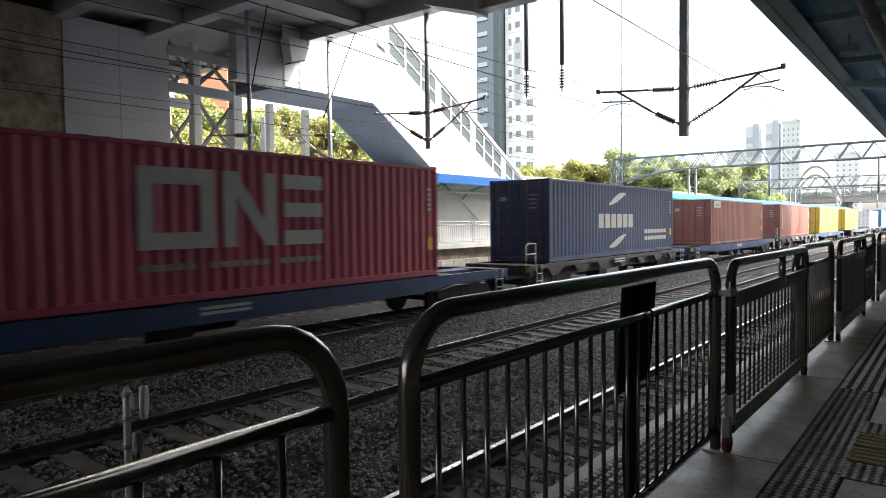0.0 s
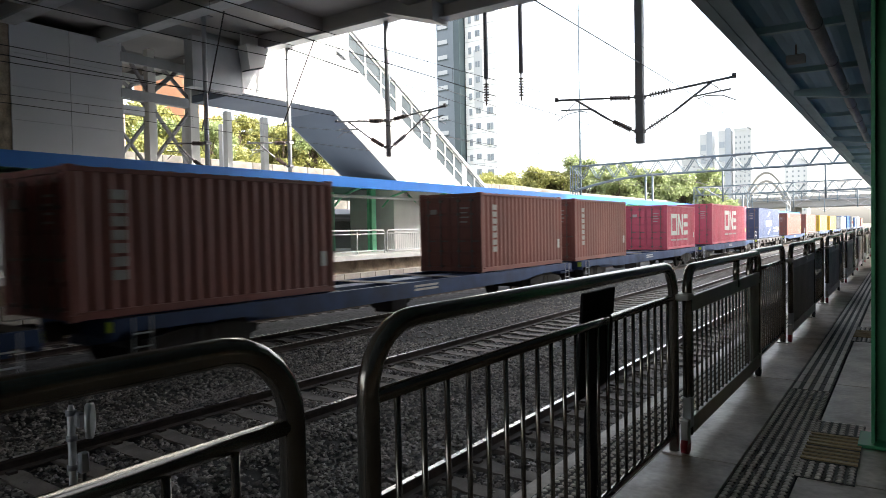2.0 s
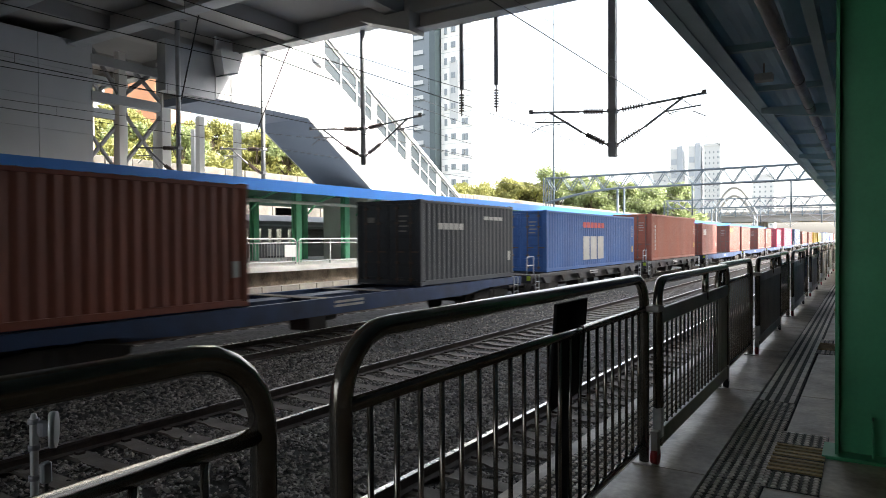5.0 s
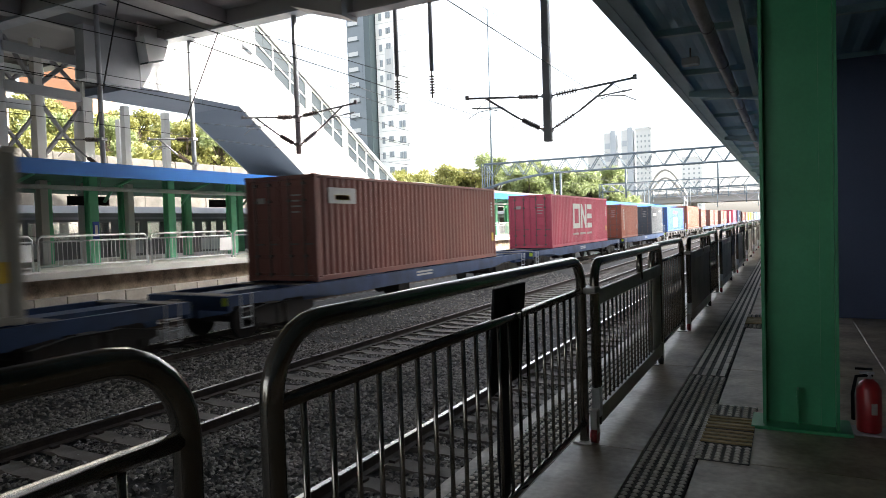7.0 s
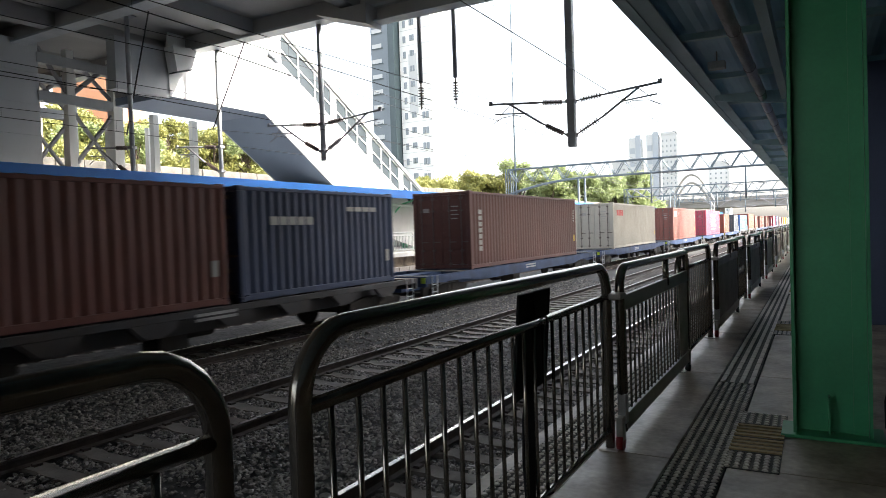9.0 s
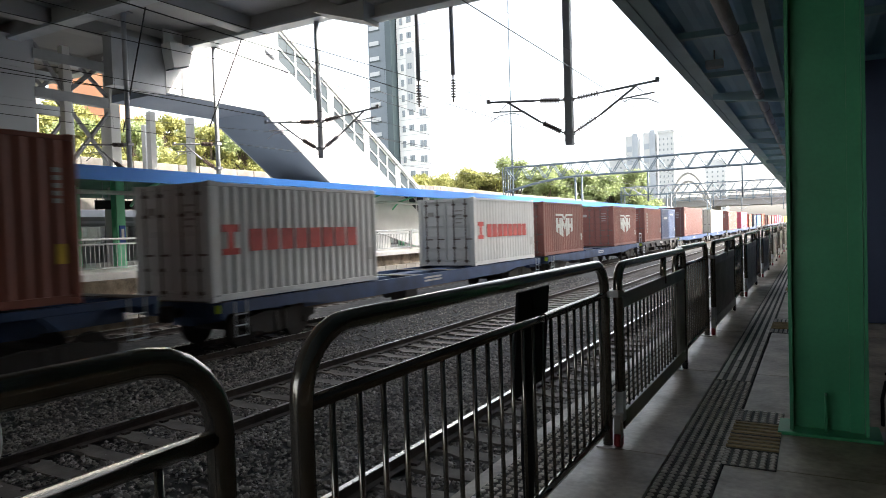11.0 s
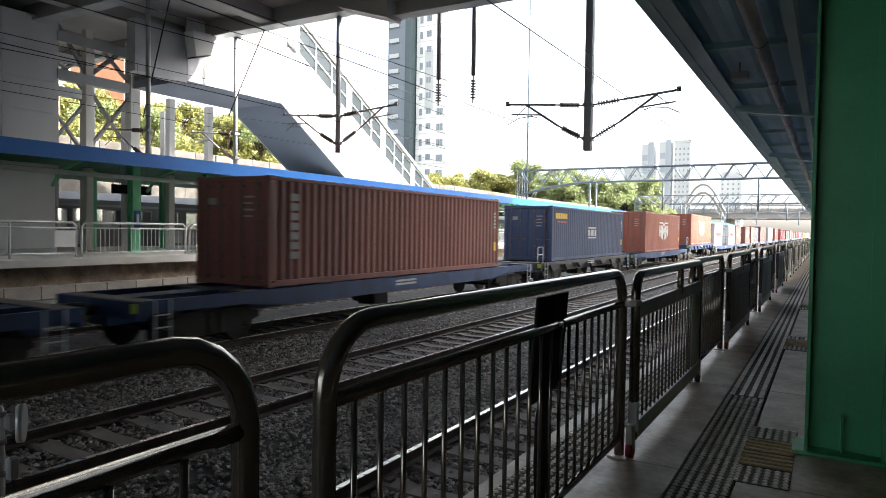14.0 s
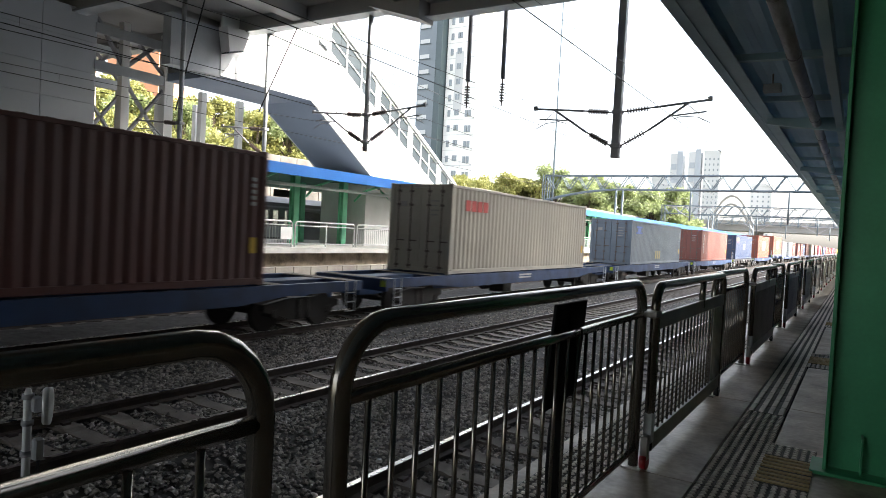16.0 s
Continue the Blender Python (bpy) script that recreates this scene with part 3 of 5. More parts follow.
part("unit", tube(bmesh.new(), [(-1.588, 0.775, 0.965), (-1.586, 0.779, 0.965), (-1.578, 0.790, 0.965)], [0.036, 0.042, 0.042], 20), M_STEEL_BRIGHT, dp)
part("lower_unit", B(-1.592, -1.574, 0.755, 0.778, 0.845, 0.895, bevel=0.004), M_GREY_STEEL, dp)
part("cable", tube(bmesh.new(), [(-1.583, 0.768, 0.85), (-1.590, 0.764, 0.6), (-1.588, 0.763, 0.0)], 0.004, 6), M_RUBBER, dp)

# ---- far platform ----
FZ = 0.42
structure("far_platform_slab", B(-27.5, -18.3, -12, 160, 0.22, FZ), M_CONC_LIGHT, "pale concrete slab of the opposite platform", "platform")
structure("far_platform_base", B(-27.3, -18.75, -12, 160, -1.95, 0.22), M_CONC, "concrete block base of the opposite platform", "platform")
wallblocks = tagged(thing("platform_blocks", "row of pale concrete blocks under the platform edge", "platform wall"), kind="structure")
BLOCK = mesh_of(B(0.0, 0.34, 0.01, 0.94, 0.0, 0.36, bevel=0.015), "block", M_EDGE_BLOCK)
for j in range(2):
    for k in range(46):
        share("block", BLOCK, wallblocks, Matrix.Translation((-18.76, 2.0 + 0.95 * k + 0.475 * j, -1.05 + 0.38 * j)))


def far_railing():
    me_post = mesh_of(tube(bmesh.new(), [(0, 0, FZ), (0, 0, FZ + 1.02)], 0.03, 8), "post", M_STEEL_BRIGHT)
    for k in range(18):
        y0 = 4.0 + 3.87 * k
        r = thing("platform_railing", "bright steel railing on the opposite platform", "railing", "far railings")
        pts = [(-19.3, y0, FZ), (-19.3, y0, FZ + 0.92), (-19.3, y0 + 0.1, FZ + 1.02), (-19.3, y0 + 3.6, FZ + 1.02), (-19.3, y0 + 3.7, FZ + 0.92), (-19.3, y0 + 3.7, FZ)]
        part("frame", tube(bmesh.new(), pts, 0.035, 8), M_STEEL_BRIGHT, r)
        for z in (0.86, 0.12):
            part("rail", tube(bmesh.new(), [(-19.3, y0, FZ + z), (-19.3, y0 + 3.7, FZ + z)], 0.025, 8), M_STEEL_BRIGHT, r)
        if k % 3 != 1:
            bal = mesh_of(tube(bmesh.new(), [(-19.3, 0, FZ + 0.12), (-19.3, 0, FZ + 0.86)], 0.012, 6), "baluster", M_STEEL_BRIGHT)
            for q in range(1, 25):
                share("baluster", bal, r, Matrix.Translation((0, y0 + 3.7 * q / 25, 0)))
        else:
            share("post", me_post, r, Matrix.Translation((-19.3, y0 + 1.85, 0)))
        if k in (1, 3):
            part("notice", B(-19.27, -19.25, y0 + 3.05, y0 + 3.65, FZ + 0.3, FZ + 0.78), M_WHITE, r, "white notice sheet on the railing")


far_railing()

far_roof = tagged(thing("far_canopy", "bright blue edged canopy over the opposite platform", "canopy"), kind="structure")
part("fascia", B(-18.40, -18.25, -12, 160, 3.18, 3.60), M_BLUE_ROOF, far_roof, "bright blue metal fascia")
part("roof_sheet", prism(bmesh.new(), [(-18.4, 3.52), (-18.4, 3.60), (-23, 3.95), (-27.4, 3.60), (-27.4, 3.52), (-23, 3.87)], "y", -12, 160), M_ROOF_GREY, far_roof)
part("soffit", prism(bmesh.new(), [(-18.42, 3.26), (-18.42, 3.30), (-23, 3.60), (-27.3, 3.30), (-27.3, 3.26), (-23, 3.56)], "y", -12, 160), M_GREEN_SOFFIT, far_roof)
part("gutter", tube(bmesh.new(), [(-19.6, -12, 2.92), (-19.6, 160, 2.92)], 0.07, 10), M_WHITE, far_roof, "white drain pipe")
BRK = mesh_of(tube(bmesh.new(), [(-20.5, 0, 2.55), (-20.0, 0, 3.0), (-19.0, 0, 3.26)], 0.05, 8), "bracket", M_GREEN_LIGHT)
for k in range(40):
    share("bracket", BRK, far_roof, Matrix.Translation((0, 1.84 + 3.24 * k, 0)))


def far_column(x, y):
    c = thing("far_column", "pale green steel column on the opposite platform", "column", "far platform columns", Matrix.Translation((x, y, 0)))
    part("flange_front", B(0.13, 0.15, -0.16, 0.16, FZ, 3.45), M_GREEN_LIGHT, c)
    part("flange_rear", B(-0.15, -0.13, -0.16, 0.16, FZ, 3.45), M_GREEN_LIGHT, c)
    part("web", B(-0.13, 0.13, -0.012, 0.012, FZ, 3.45), M_GREEN_LIGHT, c)
    return c


c0 = far_column(-21.2, 14.8)
for k in range(1, 27):
    copy_thing(c0, Matrix.Translation((-21.2, 14.8 + 3.24 * k, 0)))
for k in range(0, 27):
    copy_thing(c0, Matrix.Translation((-24.4, 15.2 + 3.26 * k, 0)))


def emu():
    """Four standing cars; one looks through their windows to the wall behind."""
    t = thing("commuter_train", "grey commuter train standing at the opposite platform", "train")
    x, zb, zt, zl, zh = -27.75, FZ - 0.38, 2.78, 1.15, 2.05
    for k in range(4):
        y0 = -6.0 + 20.0 * k
        wins = []
        for d in range(4):
            yd = y0 + 2.4 + 4.9 * d
            wins += [(yd - 0.52, yd - 0.10, 1), (yd + 0.10, yd + 0.52, 1)]
            if d < 3:
                wins += [(yd + 2.45 + s - 0.68, yd + 2.45 + s + 0.68, 0) for s in (-0.8, 0.8)]
        part("roof", prism(bmesh.new(), [(x, zh), (x, 2.45), (x - 0.3, zt), (x - 2.5, zt), (x - 2.8, 2.45), (x - 2.8, zh)], "y", y0, y0 + 19.6), M_EMU, t)
        part("underbody", B(x - 2.8, x, y0, y0 + 19.6, zb, FZ + 0.1), M_EMU, t)
        for xa in (x - 0.06, x - 2.8):
            bm = B(xa, xa + 0.06, y0, y0 + 19.6, FZ + 0.1, zl)
            y = y0
            for a, b, _ in sorted(wins) + [(y0 + 19.6, 0, 0)]:
                box(bm, xa, xa + 0.06, y, a, zl, zh)
                y = b
            part("side_wall", bm, M_EMU, t)
        for yb in (y0, y0 + 19.54):
            part("end_wall", B(x - 2.74, x - 0.06, yb, yb + 0.06, FZ + 0.1, zh), M_EMU, t)
        for a, b, is_door in wins:
            w = part("window", B(x - 0.04, x - 0.03, a, b, zl, zh), M_PANE, t)
            w.visible_shadow = False
            part("window_rear", B(x - 2.78, x - 2.77, a, b, zl, zh), M_PANE, t).visible_shadow = False
        for d in range(4):
            yd = y0 + 2.4 + 4.9 * d
            for s in (-0.33, 0.33):
                part("door_leaf", B(x, x + 0.012, yd + s - 0.31, yd + s + 0.31, FZ + 0.1, zl - 0.02, bevel=0.004), M_GREY_STEEL, t)
        part("waist_stripe", B(x, x + 0.006, y0, y0 + 19.6, 2.16, 2.26), M_DARK_STEEL, t)



emu()
for k in range(11):
    y = 15.65 + 6.5 * k
    s = thing("hanging_sign", "dark hanging platform sign under the canopy", "sign", "hanging signs")
    part("panel", B(-22.6, -22.5, y - 0.8, y + 0.8, 2.53, 2.86, bevel=0.01), M_BLACK, s)
    for d in (-0.5, 0.5):
        part("hanger", tube(bmesh.new(), [(-22.55, y + d, 2.86), (-22.55, y + d, 3.6)], 0.015, 6), M_DARK_STEEL, s)
ps = thing("platform_sign", "small blue sign on a platform column", "sign")
part("panel", B(-21.048, -21.01, 14.70, 14.92, 1.3, 1.9), M_SIGN_BLUE, ps)
part("bar", B(-21.01, -21.004, 14.76, 14.86, 1.42, 1.78), M_WHITE, ps)
pr = thing("platform_kiosk", "plain grey closed kiosk wall on the opposite platform", "kiosk")
part("body", B(-24.6, -21.9, 6.2, 12.47, FZ, 3.2), M_KIOSK, pr)
for yk in (6.2, 8.3, 10.4, 12.44):
    part("joint_strip", B(-21.9, -21.885, yk, yk + 0.03, FZ, 3.2), M_GREY_STEEL, pr)
part("skirting", B(-21.9, -21.87, 6.2, 12.47, FZ, FZ + 0.18), M_GREY_STEEL, pr)
part("top_trim", B(-21.9, -21.87, 6.2, 12.47, 3.05, 3.2), M_GREY_STEEL, pr)
pr2 = thing("stair_foot", "pale sloping stair foot on the opposite platform", "stairs")
part("body", prism(bmesh.new(), [(25.5, FZ), (31.0, FZ), (31.0, 1.0), (25.9, 3.5), (25.5, 3.5)], "x", -23.5, -20.6), M_WHITE, pr2)

# ---- overhead concourse bridge ----
# The deck's unseen run, right and rear, is sized to block skylight.
structure("bridge_deck", B(-70, 6.4, -22, 17.4, 9.0, 9.5), M_SOFFIT, "grey soffit of the station concourse above the tracks", "bridge")
for k, y in enumerate((3.4, 6.6, 9.9, 13.1, 17.3)):
    g = tagged(thing("bridge_girder", "pale edged steel girder under the concourse", "girder", "bridge girders"), kind="structure")
    part("web", B(-70, -2.2, y - 0.12, y + 0.12, 8.48, 9.0), M_SOFFIT, g)
    part("flange", B(-70, -2.2, y - 0.26, y + 0.26, 8.40, 8.48), M_GREY_STEEL, g)
hg = tagged(thing("bridge_girder", "deeper grey front girder with a tapered haunch", "girder", "bridge girders"), kind="structure")
part("web", B(-11.8, -2.2, 17.2, 17.42, 7.97, 8.4), M_SOFFIT, hg)
part("flange", B(-11.8, -2.2, 16.95, 17.44, 7.93, 7.97), M_GREY_STEEL, hg)
part("haunch", prism(bmesh.new(), [(-13.7, 8.4), (-11.75, 7.78), (-11.75, 8.4)], "y", 16.6, 17.42), M_SOFFIT, hg)
for x in (-8.0, -12.6, -17.2, -21.8, -26.4):
    structure("bridge_beam", B(x - 0.25, x + 0.25, -22, 17.2, 8.5, 9.0), M_SOFFIT, "dark cross beam under the concourse", "beam")
pier = tagged(thing("bridge_pier", "large pier clad in pale grey panels", "pier"), kind="structure")
part("core", B(-27.4, -24.06, 6.6, 13.72, FZ, 8.6), M_CONC, pier)
for j in range(6):
    for k in range(2):
        y0 = 9.95 + 1.91 * k
        part("panel", B(-24.06, -24.0, y0 + 0.008, y0 + 1.9, 2.0 + 1.1 * j + 0.008, 3.1 + 1.1 * j), M_PIER, pier)
# braced steel frame
sf = tagged(thing("steel_frame", "pale steel braced frame carrying the concourse stairs", "frame"), kind="structure")
for y, w in ((14.9, 0.14), (16.75, 0.2), (18.5, 0.13), (20.5, 0.13)):
    part("post", B(-24.1 - w, -24.1 + w, y - w, y + w, FZ, 8.6 if y < 18 else 6.7), M_WHITE, sf)
    part("post_rear", B(-27.1 - w, -27.1 + w, y - w, y + w, FZ, 8.6 if y < 18 else 6.7), M_WHITE, sf)
for z in (6.75, 8.1):
    part("beam", B(-24.25, -23.95, 13.7, 17.0, z - 0.18, z + 0.18), M_GREY_STEEL, sf)
    part("beam_rear", B(-27.25, -26.95, 13.7, 17.0, z - 0.18, z + 0.18), M_GREY_STEEL, sf)
for a, b in (((14.9, 4.2), (16.7, 6.5)), ((16.7, 4.2), (14.9, 6.5)), ((14.9, 6.9), (16.7, 8.5)), ((16.7, 6.9), (14.9, 8.5)), ((13.8, 8.5), (14.9, 6.9))):
    part("brace", tube(bmesh.new(), [(-24.1, *a), (-24.1, *b)], 0.09, 6), M_DARK_STEEL, sf)
    part("brace_rear", tube(bmesh.new(), [(-27.1, *a), (-27.1, *b)], 0.09, 6), M_DARK_STEEL, sf)


# ---- covered stairs from the concourse ----
stair = tagged(thing("covered_stairs", "covered stairs with white cladding and a glazed strip", "stairs"), kind="structure")


def stair_z(y):
    return 6.69 - 0.646 * max(0.0, y - 21.24)


def stair_outline(lo, hi, y0=16.4, y1=34.5):
    return [(y0, 6.69 + lo), (21.24, 6.69 + lo), (y1, stair_z(y1) + lo), (y1, stair_z(y1) + hi), (21.24, 6.69 + hi), (y0, 6.69 + hi)]


part("soffit", prism(bmesh.new(), stair_outline(0, 0.3, y1=26.5), "x", -23.55, -20.5), M_STAIR, stair, "blue-grey underside panels")


def glass_z(y):
    return 8.62 - 0.575 * (y - 23.0)


for x0, x1 in ((-20.5, -20.42), (-23.63, -23.55)):
    part("side_wall", prism(bmesh.new(), [(16.4, 6.69), (21.24, 6.69), (29.5, stair_z(29.5)), (34.6, stair_z(34.6) + 2.2), (34.6, glass_z(34.6)), (22.2, glass_z(22.2)), (22.2, 10.6), (16.4, 10.6)], "x", x0, x1), M_WHITE, stair, "white side cladding")
    for ya, yb in ((22.3, 25.62), (26.05, 28.5), (28.95, 31.45), (31.87, 34.4)):
        part("glazing", prism(bmesh.new(), [(ya, glass_z(ya)), (yb, glass_z(yb)), (yb, glass_z(yb) + 1.35), (ya, glass_z(ya) + 1.35)], "x", x0 + 0.03, x1 - 0.03), M_STAIR_GLASS, stair)
        for lift in (0.0, 0.62, 1.35):
            part("frame_rail", prism(bmesh.new(), [(ya, glass_z(ya) + lift - 0.03), (yb, glass_z(yb) + lift - 0.03), (yb, glass_z(yb) + lift + 0.03), (ya, glass_z(ya) + lift + 0.03)], "x", x0 - 0.02, x1 + 0.02), M_WHITE, stair)
        for k in range(1, 3):
            y = ya + (yb - ya) * k / 3
            part("mullion", B(x0 - 0.015, x1 + 0.015, y - 0.035, y + 0.035, glass_z(y), glass_z(y) + 1.35), M_WHITE, stair)
    for ya, yb in ((22.2, 22.3), (25.62, 26.05), (28.5, 28.95), (31.45, 31.87), (34.4, 34.6)):
        part("pilaster", prism(bmesh.new(), [(ya, glass_z(ya)), (yb, glass_z(yb)), (yb, glass_z(yb) + 1.4), (ya, glass_z(ya) + 1.4)], "x", x0 - 0.01, x1 + 0.01), M_WHITE, stair)
part("roof", prism(bmesh.new(), [(16.4, 10.6), (22.1, 10.6), (34.9, glass_z(34.9) + 1.4), (34.9, glass_z(34.9) + 1.55), (22.2, 10.75), (16.4, 10.75)], "x", -23.8, -20.3), M_WHITE, stair)
part("roof_cap", prism(bmesh.new(), [(21.5, 9.42), (22.05, 9.16), (22.05, 9.02), (21.5, 9.28)], "x", -20.42, -20.28), M_GREY_STEEL, stair)
part("landing_wall", B(-20.9, -20.45, 14.3, 16.4, 6.62, 8.4), M_GREY_STEEL, stair, "grey shaded landing wall")
fl = thing("floodlight", "pale boxy floodlight under the concourse edge", "floodlight")
part("housing", prism(bmesh.new(), [(16.2, 8.38), (17.25, 8.46), (17.05, 7.72), (16.35, 7.5)], "x", -20.38, -19.9), M_WHITE, fl)
part("lens", prism(bmesh.new(), [(16.35, 7.49), (17.05, 7.71), (17.05, 7.66), (16.35, 7.44)], "x", -20.34, -19.94), M_GLASS, fl)
part("bracket", B(-20.42, -20.3, 16.7, 16.8, 8.0, 8.42), M_DARK_STEEL, fl)

# ---- overhead line equipment ----
def insulator(bm, a, b, n=8, r=0.075):
    a, b = Vector(a), Vector(b)
    d = (b - a).normalized()
    L = (b - a).length
    tube(bm, [a, b], 0.022, 6)
    for k in range(n):
        c = a + d * (L * (0.2 + 0.6 * k / (n - 1)))
        tube(bm, [c - d * 0.012, c + d * 0.012], r, 8)
    return bm


def cantilever(parent, x, y, s, zb, reach):
    """A bracket arm of a drop post, towards side s."""
    e = x + s * reach
    part("top_tube", tube(bmesh.new(), [(x + s * 0.95, y, zb + 1.30), (e, y, zb + 1.42)], 0.032, 8), M_DARK_STEEL, parent)
    part("top_insulator", insulator(bmesh.new(), (x + s * 0.12, y, zb + 1.22), (x + s * 0.95, y, zb + 1.30)), M_INSUL, parent)
    part("strut", tube(bmesh.new(), [(x + s * 0.85, y, zb + 0.72), (x + s * (reach - 0.55), y, zb + 1.36)], 0.032, 8), M_DARK_STEEL, parent)
    part("strut_insulator", insulator(bmesh.new(), (x + s * 0.12, y, zb + 0.32), (x + s * 0.85, y, zb + 0.72)), M_INSUL, parent)
    part("registration_arm", tube(bmesh.new(), [(x + s * (reach - 1.05), y, zb + 1.05), (x + s * (reach - 0.1), y, zb + 1.13)], 0.022, 6), M_DARK_STEEL, parent)
    part("steady_arm", tube(bmesh.new(), [(x + s * (reach - 0.9), y, zb + 0.98), (x + s * (reach - 0.7), y, zb + 1.04), (x + s * (reach - 0.3), y, zb + 1.0), (x + s * reach, y, zb + 0.85)], 0.014, 6), M_DARK_STEEL, parent)
    part("stay", tube(bmesh.new(), [(x + s * (reach - 0.6), y, zb + 1.36), (x + s * (reach - 0.25), y, zb + 1.06)], 0.012, 5), M_DARK_STEEL, parent)
    part("wire_clamp", B(e - 0.08, e + 0.02, y - 0.03, y + 0.03, zb + 1.38, zb + 1.50), M_DARK_STEEL, parent)


def drop_post(x, y, zb, zt, sides, r=0.10, square=True):
    p = thing("drop_post", "dark steel drop post with insulated bracket arms hanging from the bridge", "catenary post", "drop posts")
    if square:
        part("post", B(x - r, x + r, y - r, y + r, zb, zt, bevel=0.01), M_DARK_STEEL, p)
    else:
        part("post", tube(bmesh.new(), [(x, y, zb), (x, y, zt)], r, 10), M_GREY_STEEL, p)
    for z in (zb + 0.32, zb + 1.22):
        part("collar", B(x - r - 0.03, x + r + 0.03, y - r - 0.03, y + r + 0.03, z - 0.05, z + 0.05, bevel=0.01), M_DARK_STEEL, p)
    part("head_plate", B(x - 0.22, x + 0.22, y - 0.22, y + 0.22, zt - 0.03, zt), M_DARK_STEEL, p)
    for s in sides:
        cantilever(p, x, y, s, zb, 2.35)
    return p


drop_post(-5.70, 17.43, 3.58, 9.0, (-1, 1))
drop_post(-14.25, 17.43, 3.90, 8.45, (-1, 1), 0.09, False)
drop_post(-19.25, 17.6, 3.62, 8.45, (-1,), 0.08, False)
drop_post(-19.9, 14.4, 3.35, 8.95, (-1,), 0.08, False)
for x in (-10.41, -9.22):
    h = thing("feeder_hanger", "dark feeder hanger with an insulator at its lower end", "feeder hanger", "feeder hangers")
    part("rod", tube(bmesh.new(), [(x, 17.46, 5.95), (x, 17.46, 9.0)], 0.065, 10), M_DARK_STEEL, h)
    part("insulator", insulator(bmesh.new(), (x, 17.46, 5.15), (x, 17.46, 5.95), 7, 0.085), M_INSUL, h)

wires = tagged(thing("overhead_wires", "thin dark catenary wires above the tracks", "overhead wires"), kind="structure")
SPANS = [-12.0, 17.45, 68.0, 118.0, 168.0, 230.0]


def sag(a, b, za, zb, dip, x, n=16):
    return [(x, a + (b - a) * k / n, za + (zb - za) * k / n - dip * 4 * (k / n) * (1 - k / n)) for k in range(n + 1)]


for c in TRACKS:
    near = c > -5
    cx, cz, thin = (c - 0.6, 4.40, 0.004) if near else (c, 4.45, 0.007)
    part("contact_wire", tube(bmesh.new(), [(cx, -12, cz), (cx, 230, cz)], 0.009, 5), M_WIRE, wires)
    for a, b in zip(SPANS, SPANS[1:]):
        part("messenger_wire", tube(bmesh.new(), sag(a, b, cz + 0.57, cz + 0.57, 0.42, cx), thin, 5), M_WIRE, wires)
        for k in range(1, 10):
            y = a + (b - a) * k / 10
            t = k / 10
            part("dropper", tube(bmesh.new(), [(cx, y, cz), (cx, y, cz + 0.57 - 0.42 * 4 * t * (1 - t))], 0.003, 4), M_WIRE, wires)
for x, z in ((-14.5, 6.6), (-18.2, 6.2), (-15.6, 7.4)):
    for a, b in zip(SPANS[:4], SPANS[1:4]):
        part("feeder_wire", tube(bmesh.new(), sag(a, b, z, z, 0.5, x), 0.011, 5), M_WIRE, wires)
for a, b in (((-15.5, 17.4, 6.9), (-19.2, 17.6, 8.4)), ((-19.5, 17.5, 5.5), (-17.6, 17.4, 8.4)), ((-20.3, 14.5, 5.05), (-18.9, 14.5, 8.95))):
    part("stay_wire", tube(bmesh.new(), [a, b], 0.024, 5), M_WIRE, wires)


def gantry(y, x0, x1, zb, arch):
    g = thing("portal_gantry", "pale blue-grey lattice portal gantry over the tracks", "gantry", "portal gantries")
    for x in (x0, x1):
        for dx in (-0.3, 0.3):
            for dy in (-0.3, 0.3):
                part("leg", tube(bmesh.new(), [(x + dx, y + dy, -1.9), (x + dx, y + dy, zb + 1.5)], 0.055, 6), M_GANTRY, g)
        bm = bmesh.new()
        for k in range(9):
            z = -1.8 + k * 1.05
            for dy in (-0.3, 0.3):
                tube(bm, [(x - 0.3, y + dy, z), (x + 0.3, y + dy, z + 1.05)], 0.03, 4)
        part("leg_lattice", bm, M_GANTRY, g)
    n = int((x1 - x0) / 0.9)
    for dy in (-0.35, 0.35):
        for z in (0, 1.4):
            pts = []
            for k in range(n + 1):
                x = x0 + (x1 - x0) * k / n
                h = (1.3 * max(0, 1 - k / 10) ** 2 if z == 0 else 0) * arch
                pts.append((x, y + dy, zb + z - h))
            part("chord", tube(bmesh.new(), pts, 0.085, 6), M_GANTRY, g)
        bm = bmesh.new()
        for k in range(n):
            xa, xb = x0 + (x1 - x0) * k / n, x0 + (x1 - x0) * (k + 1) / n
            tube(bm, [(xa, y + dy, zb), (xb, y + dy, zb + 1.4)] if k % 2 else [(xa, y + dy, zb + 1.4), (xb, y + dy, zb)], 0.055, 4)
        part("web_lattice", bm, M_GANTRY, g)
    for x in (-21.75, -21.05):
        part("middle_leg", tube(bmesh.new(), [(x, y, -1.9), (x, y, zb)], 0.11, 8), M_GANTRY, g)
    for x in (-14.3, -5.7):
        part("drop", tube(bmesh.new(), [(x, y, 3.6), (x, y, zb)], 0.09, 8), M_GANTRY, g)
        for s in (-1, 1):
            part("arm", tube(bmesh.new(), [(x, y, 4.9), (x + s * 2.2, y, 5.05)], 0.04, 6), M_DARK_STEEL, g)
            part("arm_strut", tube(bmesh.new(), [(x, y, 3.9), (x + s * 1.8, y, 5.0)], 0.035, 6), M_DARK_STEEL, g)
    return g


